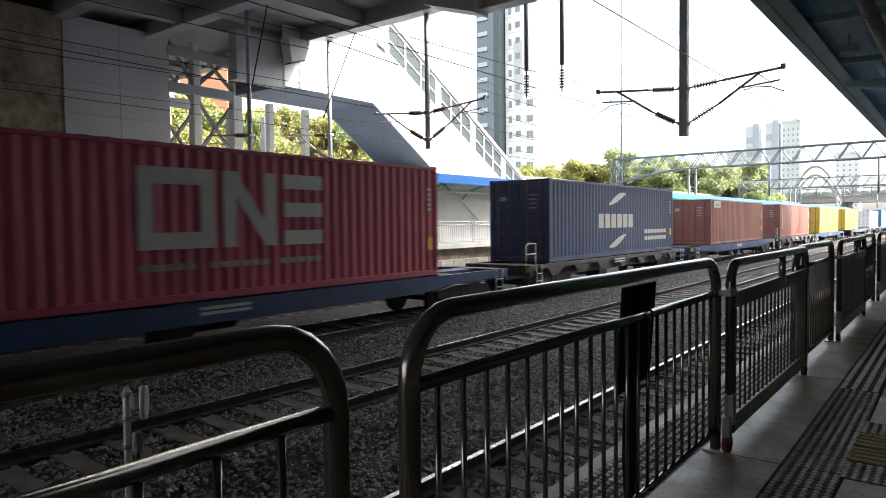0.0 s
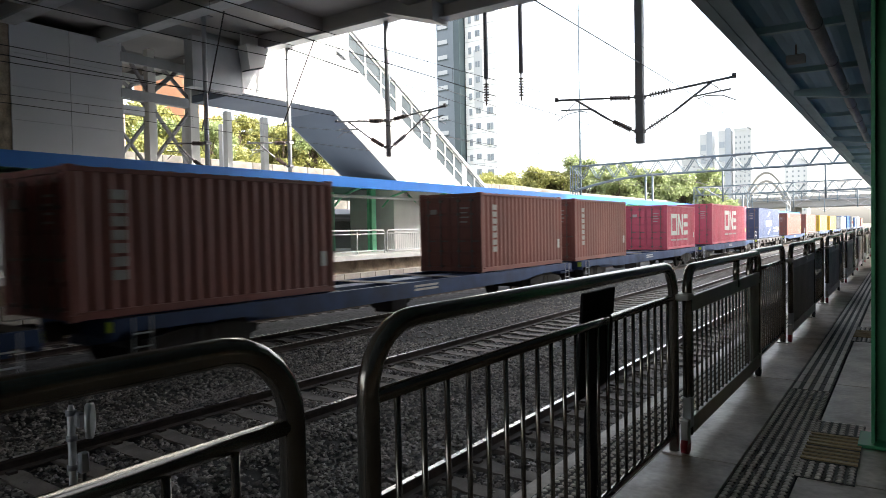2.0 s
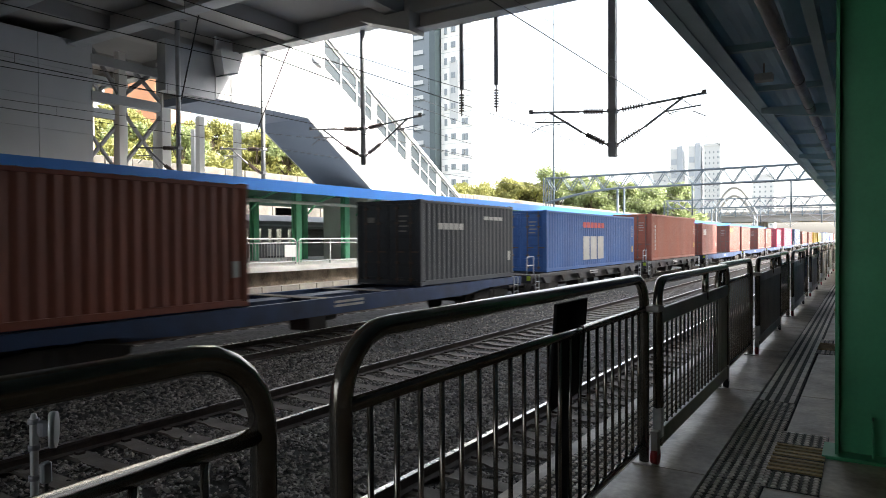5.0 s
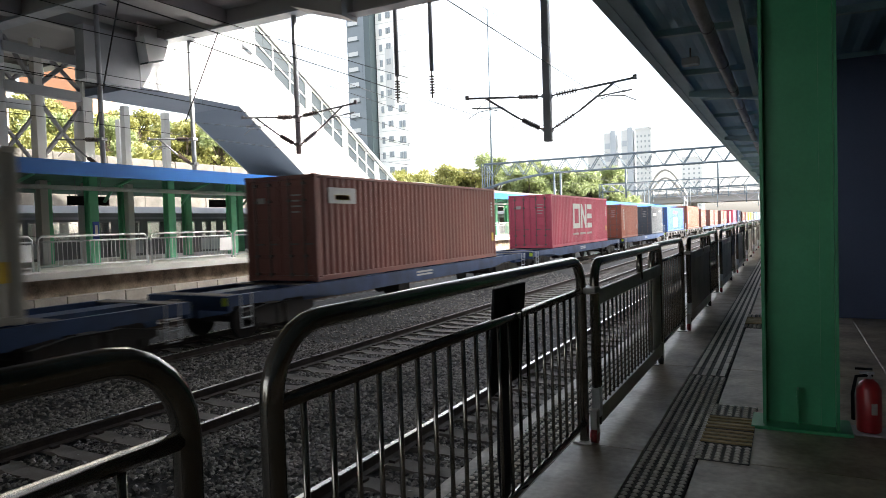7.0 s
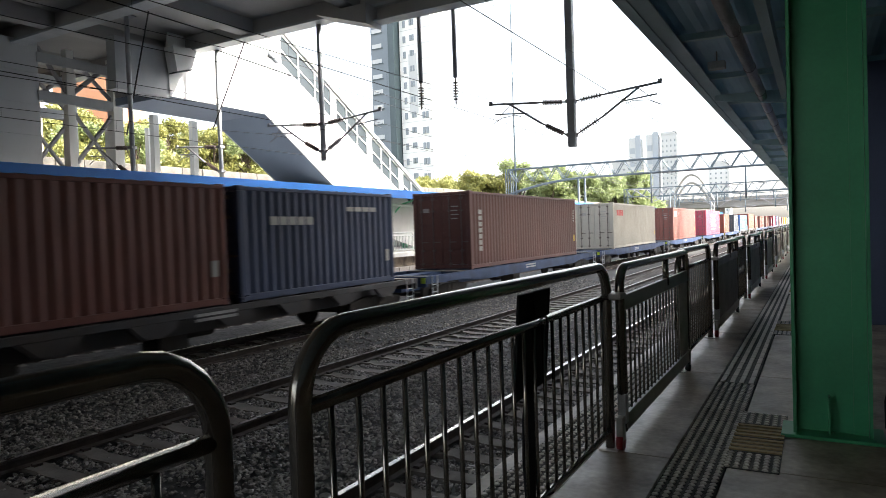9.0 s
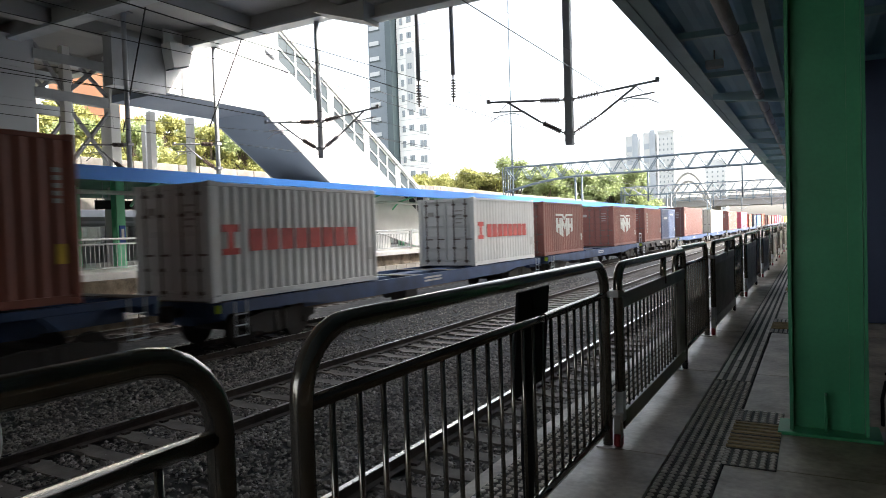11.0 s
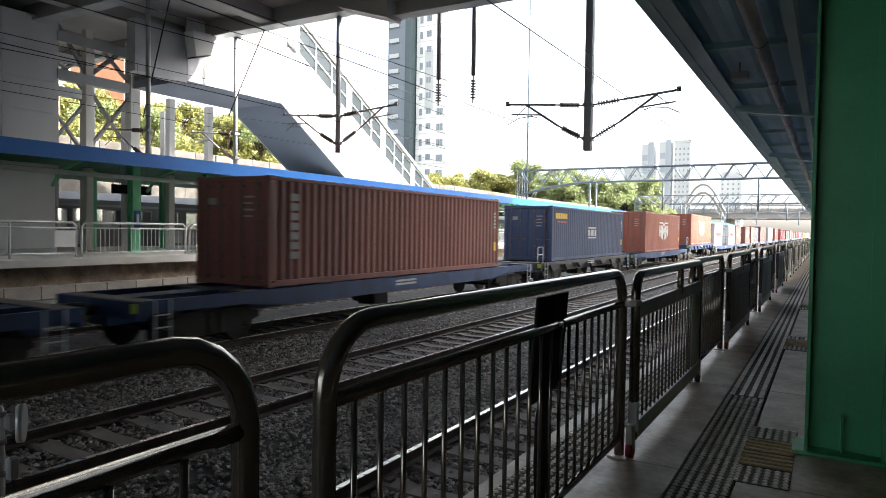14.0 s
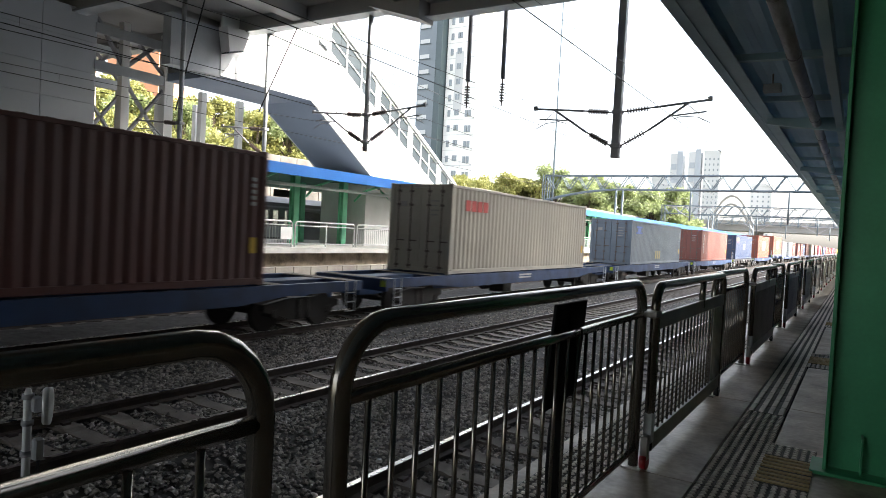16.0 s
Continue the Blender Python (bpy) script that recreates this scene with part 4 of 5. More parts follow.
M_GANTRY = mat("gantry_paint", (0.12, 0.155, 0.18), (0.09, 0.115, 0.135), 0.5, 0.2, scale=0.8, bump=0.03)
gantry(68.0, -29.6, 3.0, 6.6, 1)
gantry(118.0, -29.2, 3.0, 6.4, 0)
gantry(168.0, -29.2, 3.0, 6.6, 0)
mast = thing("tall_mast", "tall thin pale radio mast", "mast")
part("pole", tube(bmesh.new(), [(-29.1, 68.6, -1.9), (-29.1, 68.6, 30)], [0.14, 0.07], 8), M_GANTRY, mast)

# ---- distance: overpass, towers, trees ----
M_FAR = mat("far_concrete", (0.27, 0.265, 0.25), (0.20, 0.195, 0.185), 0.7, scale=0.2, fine=2, bump=0)
ov = thing("road_overpass", "pale concrete road overpass with a railing across the tracks", "bridge")
part("deck", B(-70, 40, 196, 212, 5.6, 7.0), M_FAR, ov)
part("parapet", B(-70, 40, 195.7, 196, 7.0, 8.3), M_FAR, ov)
part("upper_beam", B(-70, 40, 195.4, 195.7, 9.3, 9.7), M_GANTRY, ov)
for k in range(28):
    part("rail_post", B(-70 + 4 * k, -69.7 + 4 * k, 195.4, 195.7, 7.0, 9.3), M_GANTRY, ov)
arcp = [(-24 - 0.55 * k, 191, 4.0 + 8.5 * math.sin(math.pi * (k + 1) / 22)) for k in range(20)]
for dz in (0.0, 2.2):
    part("curved_roof", tube(bmesh.new(), [(p[0], p[1], p[2] + dz) for p in arcp], 0.35, 6), M_FAR, ov, "curved white stair roof")
for x in (-34, -24, 6):
    part("pier", B(x - 0.7, x + 0.7, 199, 209, -2, 5.6), M_FAR, ov)


def tower(name, x0, x1, y0, y1, top, wall, floors, cols, label, inset=0.12):
    """A block of flats with its windows let in on the side that faces the railway."""
    t = thing(name, label, "tower block", "tower blocks")
    part("wall", B(x0, x1, y0, y1, -2, top), wall, t)
    w, h = (x1 - x0) / cols, (top - 4) / floors
    pane = mesh_of(B(0, w * 0.3, -0.12, 0.05, 0, h * 0.38), "window", M_WINDOW)
    sill = mesh_of(B(-0.1, w * 0.42 + 0.1, -0.3, 0.05, -0.15, 0.0), "sill", M_TOWER)
    for j in range(floors):
        for k in range(cols):
            m = Matrix.Translation((x0 + w * (k + 0.28), y0, 2 + h * (j + 0.3)))
            share("window", pane, t, m)
    d = (y1 - y0) / 3
    pane2 = mesh_of(B(-0.05, 0.12, 0, d * 0.28, 0, h * 0.38), "window", M_WINDOW)
    for j in range(floors):
        for k in range(3):
            share("window", pane2, t, Matrix.Translation((x1, y0 + d * (k + 0.3), 2 + h * (j + 0.3))))
    part("parapet", B(x0 - 0.3, x1 + 0.3, y0 - 0.3, y1 + 0.3, top, top + 1.5), wall, t)
    return t


def blue_tower():
    """A tall slab: blue-grey wall with one column of wide pale windows and a dark glazed strip at its corner."""
    t = thing("apartment_tower", "tall blue-grey apartment tower with a dark corner strip", "tower block", "tower blocks")
    part("wall", B(-140.0, -132.4, 200, 206, -2, 112), M_TOWER_BLUE, t)
    part("corner_strip", B(-132.4, -130.0, 199.6, 206, -2, 112), M_TOWER_DARK, t, "dark teal glazed corner strip")
    pane = mesh_of(B(0, 4.0, -0.15, 0.05, 0, 1.5), "window", M_TOWER)
    sill = mesh_of(B(-0.15, 4.55, -0.3, 0.05, -0.3, 0.0), "sill", M_TOWER_DARK)
    for k in range(20):
        w = share("window", pane, t, Matrix.Translation((-139.4, 200, 3 + 5.45 * k)))
        share("sill", sill, w)


def pale_tower():
    """A white rendered block with paired windows, a grey panel high up and a wider part lower down."""
    t = thing("apartment_tower", "white rendered apartment tower with small dark paired windows", "tower block", "tower blocks")
    part("wall", B(-129.6, -116.8, 203, 215, -2, 108), M_TOWER_WHITE, t)
    part("grey_panel", B(-125.9, -122.5, 202.8, 203, 44, 65), M_TOWER, t, "grey rendered panel")
    pane = mesh_of(B(0, 1.0, -0.35, 0.05, 0, 2.3), "window", M_WINDOW)
    slim = mesh_of(B(0, 0.75, -0.35, 0.05, 0, 2.0), "window", M_WINDOW)
    for k in range(19):
        z = 4 + 5.45 * k
        share("window", pane, t, Matrix.Translation((-128.0, 203, z)))
        for dx in (-125.2, -124.2):
            share("window", slim, t, Matrix.Translation((dx, 203, z + 0.4)))
        if z < 46:
            for dx in (-120.8, -119.4):
                share("window", pane, t, Matrix.Translation((dx, 203, z - 0.3)))
        part("floor_joint", B(-129.6, -116.8, 202.93, 203, z - 1.2, z - 1.05), M_TOWER, t)


blue_tower()
pale_tower()


def brick_block():
    """A reddish block of flats on the hill, seen through the braced frame."""
    t = thing("brick_apartment_block", "orange-brown rendered apartment block on the hillside", "apartment block")
    part("wall", B(-92, -80, 54.5, 60, 8, 33), M_BRICK_RENDER, t)
    part("parapet", B(-92.2, -79.8, 54.3, 60.2, 33, 34), M_TOWER_WHITE, t)
    pane = mesh_of(B(-0.05, 0.1, 0, 1.3, 0, 1.4), "window", M_WINDOW)
    for j in range(7):
        for k in range(2):
            share("window", pane, t, Matrix.Translation((-80, 55.4 + 2.4 * k, 10 + 3.0 * j)))


brick_block()


def slim_tower(x0, x1, y, top):
    t = thing("office_tower", "distant slim grey-blue tower with a paler half", "tower block", "slim towers")
    m = x0 + (x1 - x0) * 0.55
    part("pale_half", B(x0, m, y, y + 8, -2, top), M_TOWER, t)
    part("dark_half", B(m, x1, y - 0.6, y + 8, -2, top + 1.2), M_TWIN, t)
    for k in range(6):
        z = 6 + (top - 8) * k / 6
        part("floor_band", B(x0 + 0.6, m - 0.3, y - 0.12, y, z, z + 3.4), M_TWIN, t)


slim_tower(-97.8, -90.6, 405, 54)
slim_tower(-87.6, -80.6, 405, 55)
tower("apartment_tower", -79, -70, 405, 412, 54, M_TOWER, 16, 4, "distant pale apartment tower")
tower("apartment_tower", -112, -100, 420, 432, 40, M_TOWER, 13, 4, "distant pale apartment tower")
tower("apartment_tower", -58, -46, 440, 452, 38, M_TOWER, 12, 4, "distant pale apartment tower")


def leafy(rng, blobs, n, size):
    verts, faces = [], []
    for i in range(n):
        cx, cy, cz, r = blobs[rng.integers(len(blobs))]
        v = rng.normal(size=3)
        v /= np.linalg.norm(v)
        p = np.array((cx, cy, cz)) + v * r * rng.uniform(0.1, 1.0) ** 0.6 * rng.uniform(0.7, 1.35) * (1, 1, 0.75)
        a, b = rng.normal(size=3), rng.normal(size=3)
        a = a / np.linalg.norm(a) * size * rng.uniform(0.6, 1.3)
        b = b / np.linalg.norm(b) * size * rng.uniform(0.4, 0.9)
        k = len(verts)
        verts += [(p - a).tolist(), (p + b).tolist(), (p + a).tolist(), (p - b).tolist()]
        faces.append((k, k + 1, k + 2, k + 3))
    return verts, faces


def tree(x, y, z0, height, spread, leaf, seed, n=2600, size=0.28):
    rng = np.random.default_rng(seed)
    t = thing("tree", "leafy tree with an uneven green crown" if leaf is M_LEAF else "tree with yellow-green autumn leaves", "tree", "trees", Matrix.Translation((x, y, z0)))
    bm = bmesh.new()
    tube(bm, [(0, 0, -0.3), (0.1, 0, height * 0.3), (0, 0.1, height * 0.65)], [0.035 * height, 0.026 * height, 0.012 * height], 8)
    blobs = []
    for k in range(22):
        a = rng.uniform(0, math.tau)
        r = spread * rng.uniform(0.15, 0.95)
        c = (r * math.cos(a), r * math.sin(a), height * (0.93 - 0.5 * rng.random() * (0.35 + r / spread)))
        blobs.append((*c, spread * rng.uniform(0.16, 0.36)))
        tube(bm, [(0, 0, height * rng.uniform(0.25, 0.5)), (c[0] * 0.6, c[1] * 0.6, c[2] * 0.85), c], [0.012 * height, 0.008 * height, 0.003 * height], 5)
    part("trunk", bm, M_BARK, t)
    me = bpy.data.meshes.new("crown")
    v, f = leafy(rng, blobs, n, size)
    me.from_pydata(v, [], f)
    me.materials.append(leaf)
    share("crown", me, t)
    return t


structure("hillside", prism(bmesh.new(), [(-33, -1.95), (-33, 5.3), (-40, 6.3), (-60, 9.5), (-110, 14), (-110, -1.95)], "y", -10, 190), M_EARTH, "wooded hillside behind the station", "hillside")
retaining = structure("retaining_wall", B(-32.99, -32.6, 8, 190, -1.95, 5.6), M_WALL_STONE, "pale stone retaining wall behind the station", "wall")
rng0 = np.random.default_rng(9)
STONE_BLOCK = mesh_of(B(0.0, 0.10, 0.012, 1.49, 0.012, 0.70, bevel=0.03), "stone_block", M_WALL_STONE)
for j in range(8):
    for k in range(36):
        share("stone_block", STONE_BLOCK, retaining, Matrix.Translation((-32.62 + rng0.uniform(-0.02, 0.02), 8.0 + 1.5 * k + 0.75 * (j % 2), 0.05 + 0.71 * j)))
for k in range(30):
    x, y = rng0.uniform(-48, -36.5), 8 + 1.6 * k + rng0.uniform(-0.8, 0.8)
    tree(x, y, 4.6 + (-37 - x) * 0.25, rng0.uniform(3.2, 4.7), rng0.uniform(2.0, 2.9), M_LEAF_Y if k % 3 else M_LEAF, 20 + k, 8000, 0.125)
for k in range(20):
    y = 112 + 3 * (k % 5)
    x = -86 + 3.0 * k
    if x < -52:
        top, leaf = 12.6, M_LEAF_Y
    elif x < -42:
        top, leaf = 14.0, M_LEAF
    else:
        top, leaf = 11.2, M_LEAF
    tree(x, y, -0.4, top + 0.6 + rng0.uniform(-0.8, 0.8), rng0.uniform(4.3, 5.6), leaf, 60 + k, 11000, 0.26)


def shrubs():
    rng = np.random.default_rng(77)
    blobs = []
    for k in range(320):
        x, y = rng.uniform(-52, -34), rng.uniform(4, 62)
        z = 5.2 + (-33 - x) * 0.14
        blobs.append((x, y, z + rng.uniform(0.0, 1.0), rng.uniform(0.7, 1.4)))
    v, f = leafy(rng, blobs, 50000, 0.18)
    me = bpy.data.meshes.new("hillside_shrubs")
    me.from_pydata(v, [], f)
    me.materials.append(M_LEAF_Y)
    return tagged(new("hillside_shrubs", me), "dense yellow-green shrubs on the hillside", "shrubs", kind="stuff")


shrubs()

# ---- freight train ----
def paint(name, c, worn=0.6):
    return mat(name, c, tuple(v * worn + 0.012 for v in c), 0.5, scale=0.6, bump=0.06, fine=8, stretch=(1, 1, 0.35))


P = {
    "magenta": paint("paint_magenta_red", (0.45, 0.058, 0.105)),
    "brown": paint("paint_red_brown", (0.21, 0.066, 0.05)),
    "dark_brown": paint("paint_dark_brown", (0.105, 0.032, 0.026)),
    "orange": paint("paint_orange_red", (0.27, 0.068, 0.036)),
    "navy": paint("paint_navy", (0.03, 0.055, 0.13)),
    "black": paint("paint_grey_black", (0.05, 0.06, 0.075)),
    "blue": paint("paint_blue", (0.035, 0.12, 0.36)),
    "yellow": paint("paint_yellow", (0.62, 0.40, 0.03)),
    "white": paint("paint_white", (0.62, 0.63, 0.62), 0.75),
    "tan": paint("paint_beige_grey", (0.41, 0.385, 0.325), 0.75),
    "pale_blue": paint("paint_pale_blue_grey", (0.145, 0.182, 0.222), 0.75),
}
W, CB = 1.219, 0.0
MESHES = {}


def corrugated(a, b, z0, z1, face, depth=0.036, pitch=0.278):
    """A folded steel wall from a to b at x = face; the folds go inwards."""
    bm = bmesh.new()
    n = max(3, round((b - a) / pitch))
    p = (b - a) / n
    prof = []
    for k in range(n):
        y = a + k * p
        prof += [(y, 0), (y + 0.26 * p, 0), (y + 0.5 * p, 1), (y + 0.76 * p, 1)]
    prof.append((b, 0))
    s = -1 if face > 0 else 1
    rows = [[bm.verts.new((face + s * d * depth, y, z)) for y, d in prof] for z in (z0, z1)]
    for i in range(len(prof) - 1):
        bm.faces.new((rows[0][i], rows[0][i + 1], rows[1][i + 1], rows[1][i]))
    back = [bm.verts.new((face + s * 0.06, y, z)) for y, z in ((a, z0), (b, z0), (b, z1), (a, z1))]
    bm.faces.new(back)
    return bm


def container_meshes(L, H):
    """Wall, frame, door and roof meshes of a box of length L and height H, its front at y = 0, lying along -y."""
    if (L, H) in MESHES:
        return MESHES[(L, H)]
    out = {}
    out["side_wall"] = corrugated(-L + 0.12, -0.12, 0.16, H - 0.11, W - 0.012)
    bm = corrugated(-L + 0.12, -0.12, 0.16, H - 0.11, -W + 0.012)
    out["rear_wall"] = bm
    bm = corrugated(-W + 0.1, W - 0.1, 0.16, H - 0.11, 0.02, 0.05, 0.25)
    bmesh.ops.rotate(bm, verts=bm.verts[:], matrix=Matrix.Rotation(radians(90), 3, "Z"))
    bmesh.ops.translate(bm, verts=bm.verts[:], vec=(0, -0.04, 0))
    out["end_wall"] = bm
    bm = bmesh.new()
    n = round(L / 0.4)
    prof = []
    for k in range(n):
        y = -L + 0.05 + (L - 0.1) * k / n
        p = (L - 0.1) / n
        prof += [(y, H - 0.035), (y + 0.3 * p, H - 0.035), (y + 0.5 * p, H - 0.015), (y + 0.8 * p, H - 0.015)]
    prof.append((-0.05, H - 0.035))
    rows = [[bm.verts.new((x, y, z)) for y, z in prof] for x in (-W + 0.05, W - 0.05)]
    for i in range(len(prof) - 1):
        bm.faces.new((rows[0][i], rows[0][i + 1], rows[1][i + 1], rows[1][i]))
    out["roof"] = bm
    bm = bmesh.new()
    for s in (-1, 1):
        x0, x1 = sorted((s * W, s * (W - 0.06)))
        box(bm, x0, x1, -L + 0.16, -0.16, 0.02, 0.16, bevel=0.006)
        box(bm, x0, x1, -L + 0.16, -0.16, H - 0.11, H - 0.03, bevel=0.006)
        for y0 in (-L, -0.12):
            xa, xb = sorted((s * W, s * (W - 0.16)))
            box(bm, xa, xb, y0, y0 + 0.12, 0.118, H - 0.118, bevel=0.01)
    for y0 in (-L, -0.10):
        box(bm, -W + 0.16, W - 0.16, y0, y0 + 0.10, 0.03, 0.17)
        box(bm, -W + 0.16, W - 0.16, y0, y0 + 0.10, H - 0.13, H - 0.02)
    out["frame"] = bm
    doors = []
    for s in (-1, 1):
        bm = bmesh.new()
        xa, xb = sorted((s * 0.012, s * (W - 0.165)))
        box(bm, xa, xb, -L + 0.035, -L + 0.08, 0.18, H - 0.14)
        doors.append(bm)
    out["door_left"], out["door_right"] = doors
    for k in out:
        bmesh.ops.recalc_face_normals(out[k], faces=out[k].faces[:])
    MESHES[(L, H)] = {k: mesh_of(b, k, M_UNDER) for k, b in out.items()}
    return MESHES[(L, H)]


def casting_mesh():
    return B(-0.083, 0.083, -0.089, 0.089, 0.0, 0.118, bevel=0.012)


def rod_mesh(H):
    bm = tube(bmesh.new(), [(0, 0, 0.10), (0, 0, H - 0.06)], 0.02, 6)
    for z in (0.2, 0.7, H - 0.7, H - 0.25):
        box(bm, -0.06, 0.06, -0.02, 0.05, z - 0.035, z + 0.035)
    box(bm, -0.02, 0.28, -0.025, -0.005, 1.0, 1.045)
    return bm


CASTING = {k: mesh_of(casting_mesh(), "corner_casting", m) for k, m in P.items()}
RODS = {H: mesh_of(rod_mesh(H), "lock_rod", M_ROD) for H in (2.896, 2.591)}
NAMES = {"rear_wall": "side_wall", "door_left": "door", "door_right": "door"}
PAINTED = {}


def flat(bm, y0, y1, z0, z1, x=W - 0.008):
    return box(bm, x, x + 0.006, y0, y1, z0, z1)


def slant(bm, pts, x=W - 0.008):
    return prism(bm, pts, "x", x, x + 0.006)


def mark_one(c, y, z0, k=1.0):
    """Large white block mark: a hollow square, two posts with a diagonal, three bars."""
    h, u, start = 1.46 * k, 0.30 * k, y
    w = 1.5 * k
    ring = slant(bmesh.new(), [(y, z0), (y + w, z0), (y + w, z0 + h), (y + w - u, z0 + h), (y + w - u, z0 + u), (y, z0 + u)])
    part("square_mark", ring, M_LETTER, c, "half of a hollow white square")
    ring = slant(bmesh.new(), [(y, z0 + u), (y + u, z0 + u), (y + u, z0 + h - u), (y + w - u, z0 + h - u), (y + w - u, z0 + h), (y, z0 + h)])
    part("square_mark", ring, M_LETTER, c, "half of a hollow white square")
    y += w + 0.18 * k
    w, q = 1.25 * k, 0.5 * k
    part("diagonal_mark", slant(bmesh.new(), [(y, z0), (y + u, z0), (y + u, z0 + h - q), (y + w - u, z0), (y + w, z0), (y + w, z0 + h), (y + w - u, z0 + h), (y + w - u, z0 + q), (y + u, z0 + h), (y, z0 + h)]), M_LETTER, c, "white posts with a diagonal")
    y += w + 0.18 * k
    for z in (z0, z0 + h / 2 - u / 2, z0 + h - u):
        part("bar_mark", flat(bmesh.new(), y, y + 1.05 * k, z, z + u), M_LETTER, c, "broad white bar")
    for i in range(18):
        if i not in (5, 12):
            share("lettering_bar", bar_mesh(0.17 * k, 0.12 * k, M_MARK, "lettering_bar"), c, Matrix.Translation((0, start + i * 0.231 * k, z0 - 0.38 * k)))


def mark_shield(c, cy, z0, k, v):
    """White shield of upright bars, its foot coming to a point, under a winged bar."""
    w = 0.25 * k
    top = z0 + 1.0 * v

    def piece(pts):
        part("shield_mark", slant(bmesh.new(), [(cy + a * k, z0 + b * v) for a, b in pts]), M_LETTER, c, "piece of a white shield mark")

    for m in (-1, 1):
        piece([(m * 1.15, 1.0), (m * 0.90, 1.0), (m * 0.90, 0.22), (m * 1.15, 0.30)])
        piece([(m * 0.90, 0.70), (m * 0.72, 0.70), (m * 0.72, 0.48), (m * 0.90, 0.48)])
        piece([(m * 0.72, 1.0), (m * 0.46, 1.0), (m * 0.46, 0.08), (m * 0.72, 0.16)])
        piece([(m * 0.43, 1.0), (m * 0.24, 1.0), (m * 0.0, 0.62), (m * 0.0, 0.34), (m * 0.19, 0.60), (m * 0.19, 0.0), (m * 0.43, 0.07)])
        piece([(m * 1.15, 1.12), (m * 0.34, 1.12), (m * 0.0, 0.90), (m * 0.0, 1.03), (m * 0.22, 1.22), (m * 1.15, 1.22)])


BAR_MESHES = {}


def bar_mesh(w, h, material, name):
    key = (w, h, material.name, name)
    if key not in BAR_MESHES:
        BAR_MESHES[key] = mesh_of(flat(bmesh.new(), 0, w, 0, h), name, material)
    return BAR_MESHES[key]


def bars(c, y0, z0, n, w, h, gap, material, name="lettering_bar"):
    """A row of plain bars in place of lettering."""
    for i in range(n):
        share(name, bar_mesh(w, h, material, name), c, Matrix.Translation((0, y0 + i * (w + gap), z0)))


def column_bars(c, y0, z0, n, w, h, gap, material):
    """An upright row of small bars."""
    for i in range(n):
        share("lettering_bar", bar_mesh(w, h, material, "lettering_bar"), c, Matrix.Translation((0, y0, z0 - i * (h + gap) - h)))


def arcs(c):
    """Two white crescents with a row of white blocks between."""
    bm = bmesh.new()
    cy, cz = -6.5, 1.45
    for s in (1, -1):
        pts = [(cy + s * (-0.85 + 0.2 * k), cz + s * (0.62 + 0.5 * math.sin(math.pi * k / 14))) for k in range(9)]
        inn = [(p[0] + s * 0.06, p[1] - s * 0.26 * math.sin(math.pi * (k + 0.4) / 9)) for k, p in enumerate(pts)]
        slant(bm, pts + inn[::-1])
    part("crescent_mark", bm, M_LETTER, c, "pair of white crescents")
    bars(c, cy - 1.8, cz - 0.32, 6, 0.46, 0.56, 0.12, M_LETTER)
    bars(c, -3.6, 0.85, 7, 0.32, 0.17, 0.07, M_LETTER)
    bars(c, -3.6, 0.55, 7, 0.32, 0.17, 0.07, M_LETTER)


END_BARS = [mesh_of(B(0, w, 0, 0.014, 0, h), "end_marking", M_MARK) for w, h in ((0.32, 0.045), (0.27, 0.045), (0.26, 0.16))]


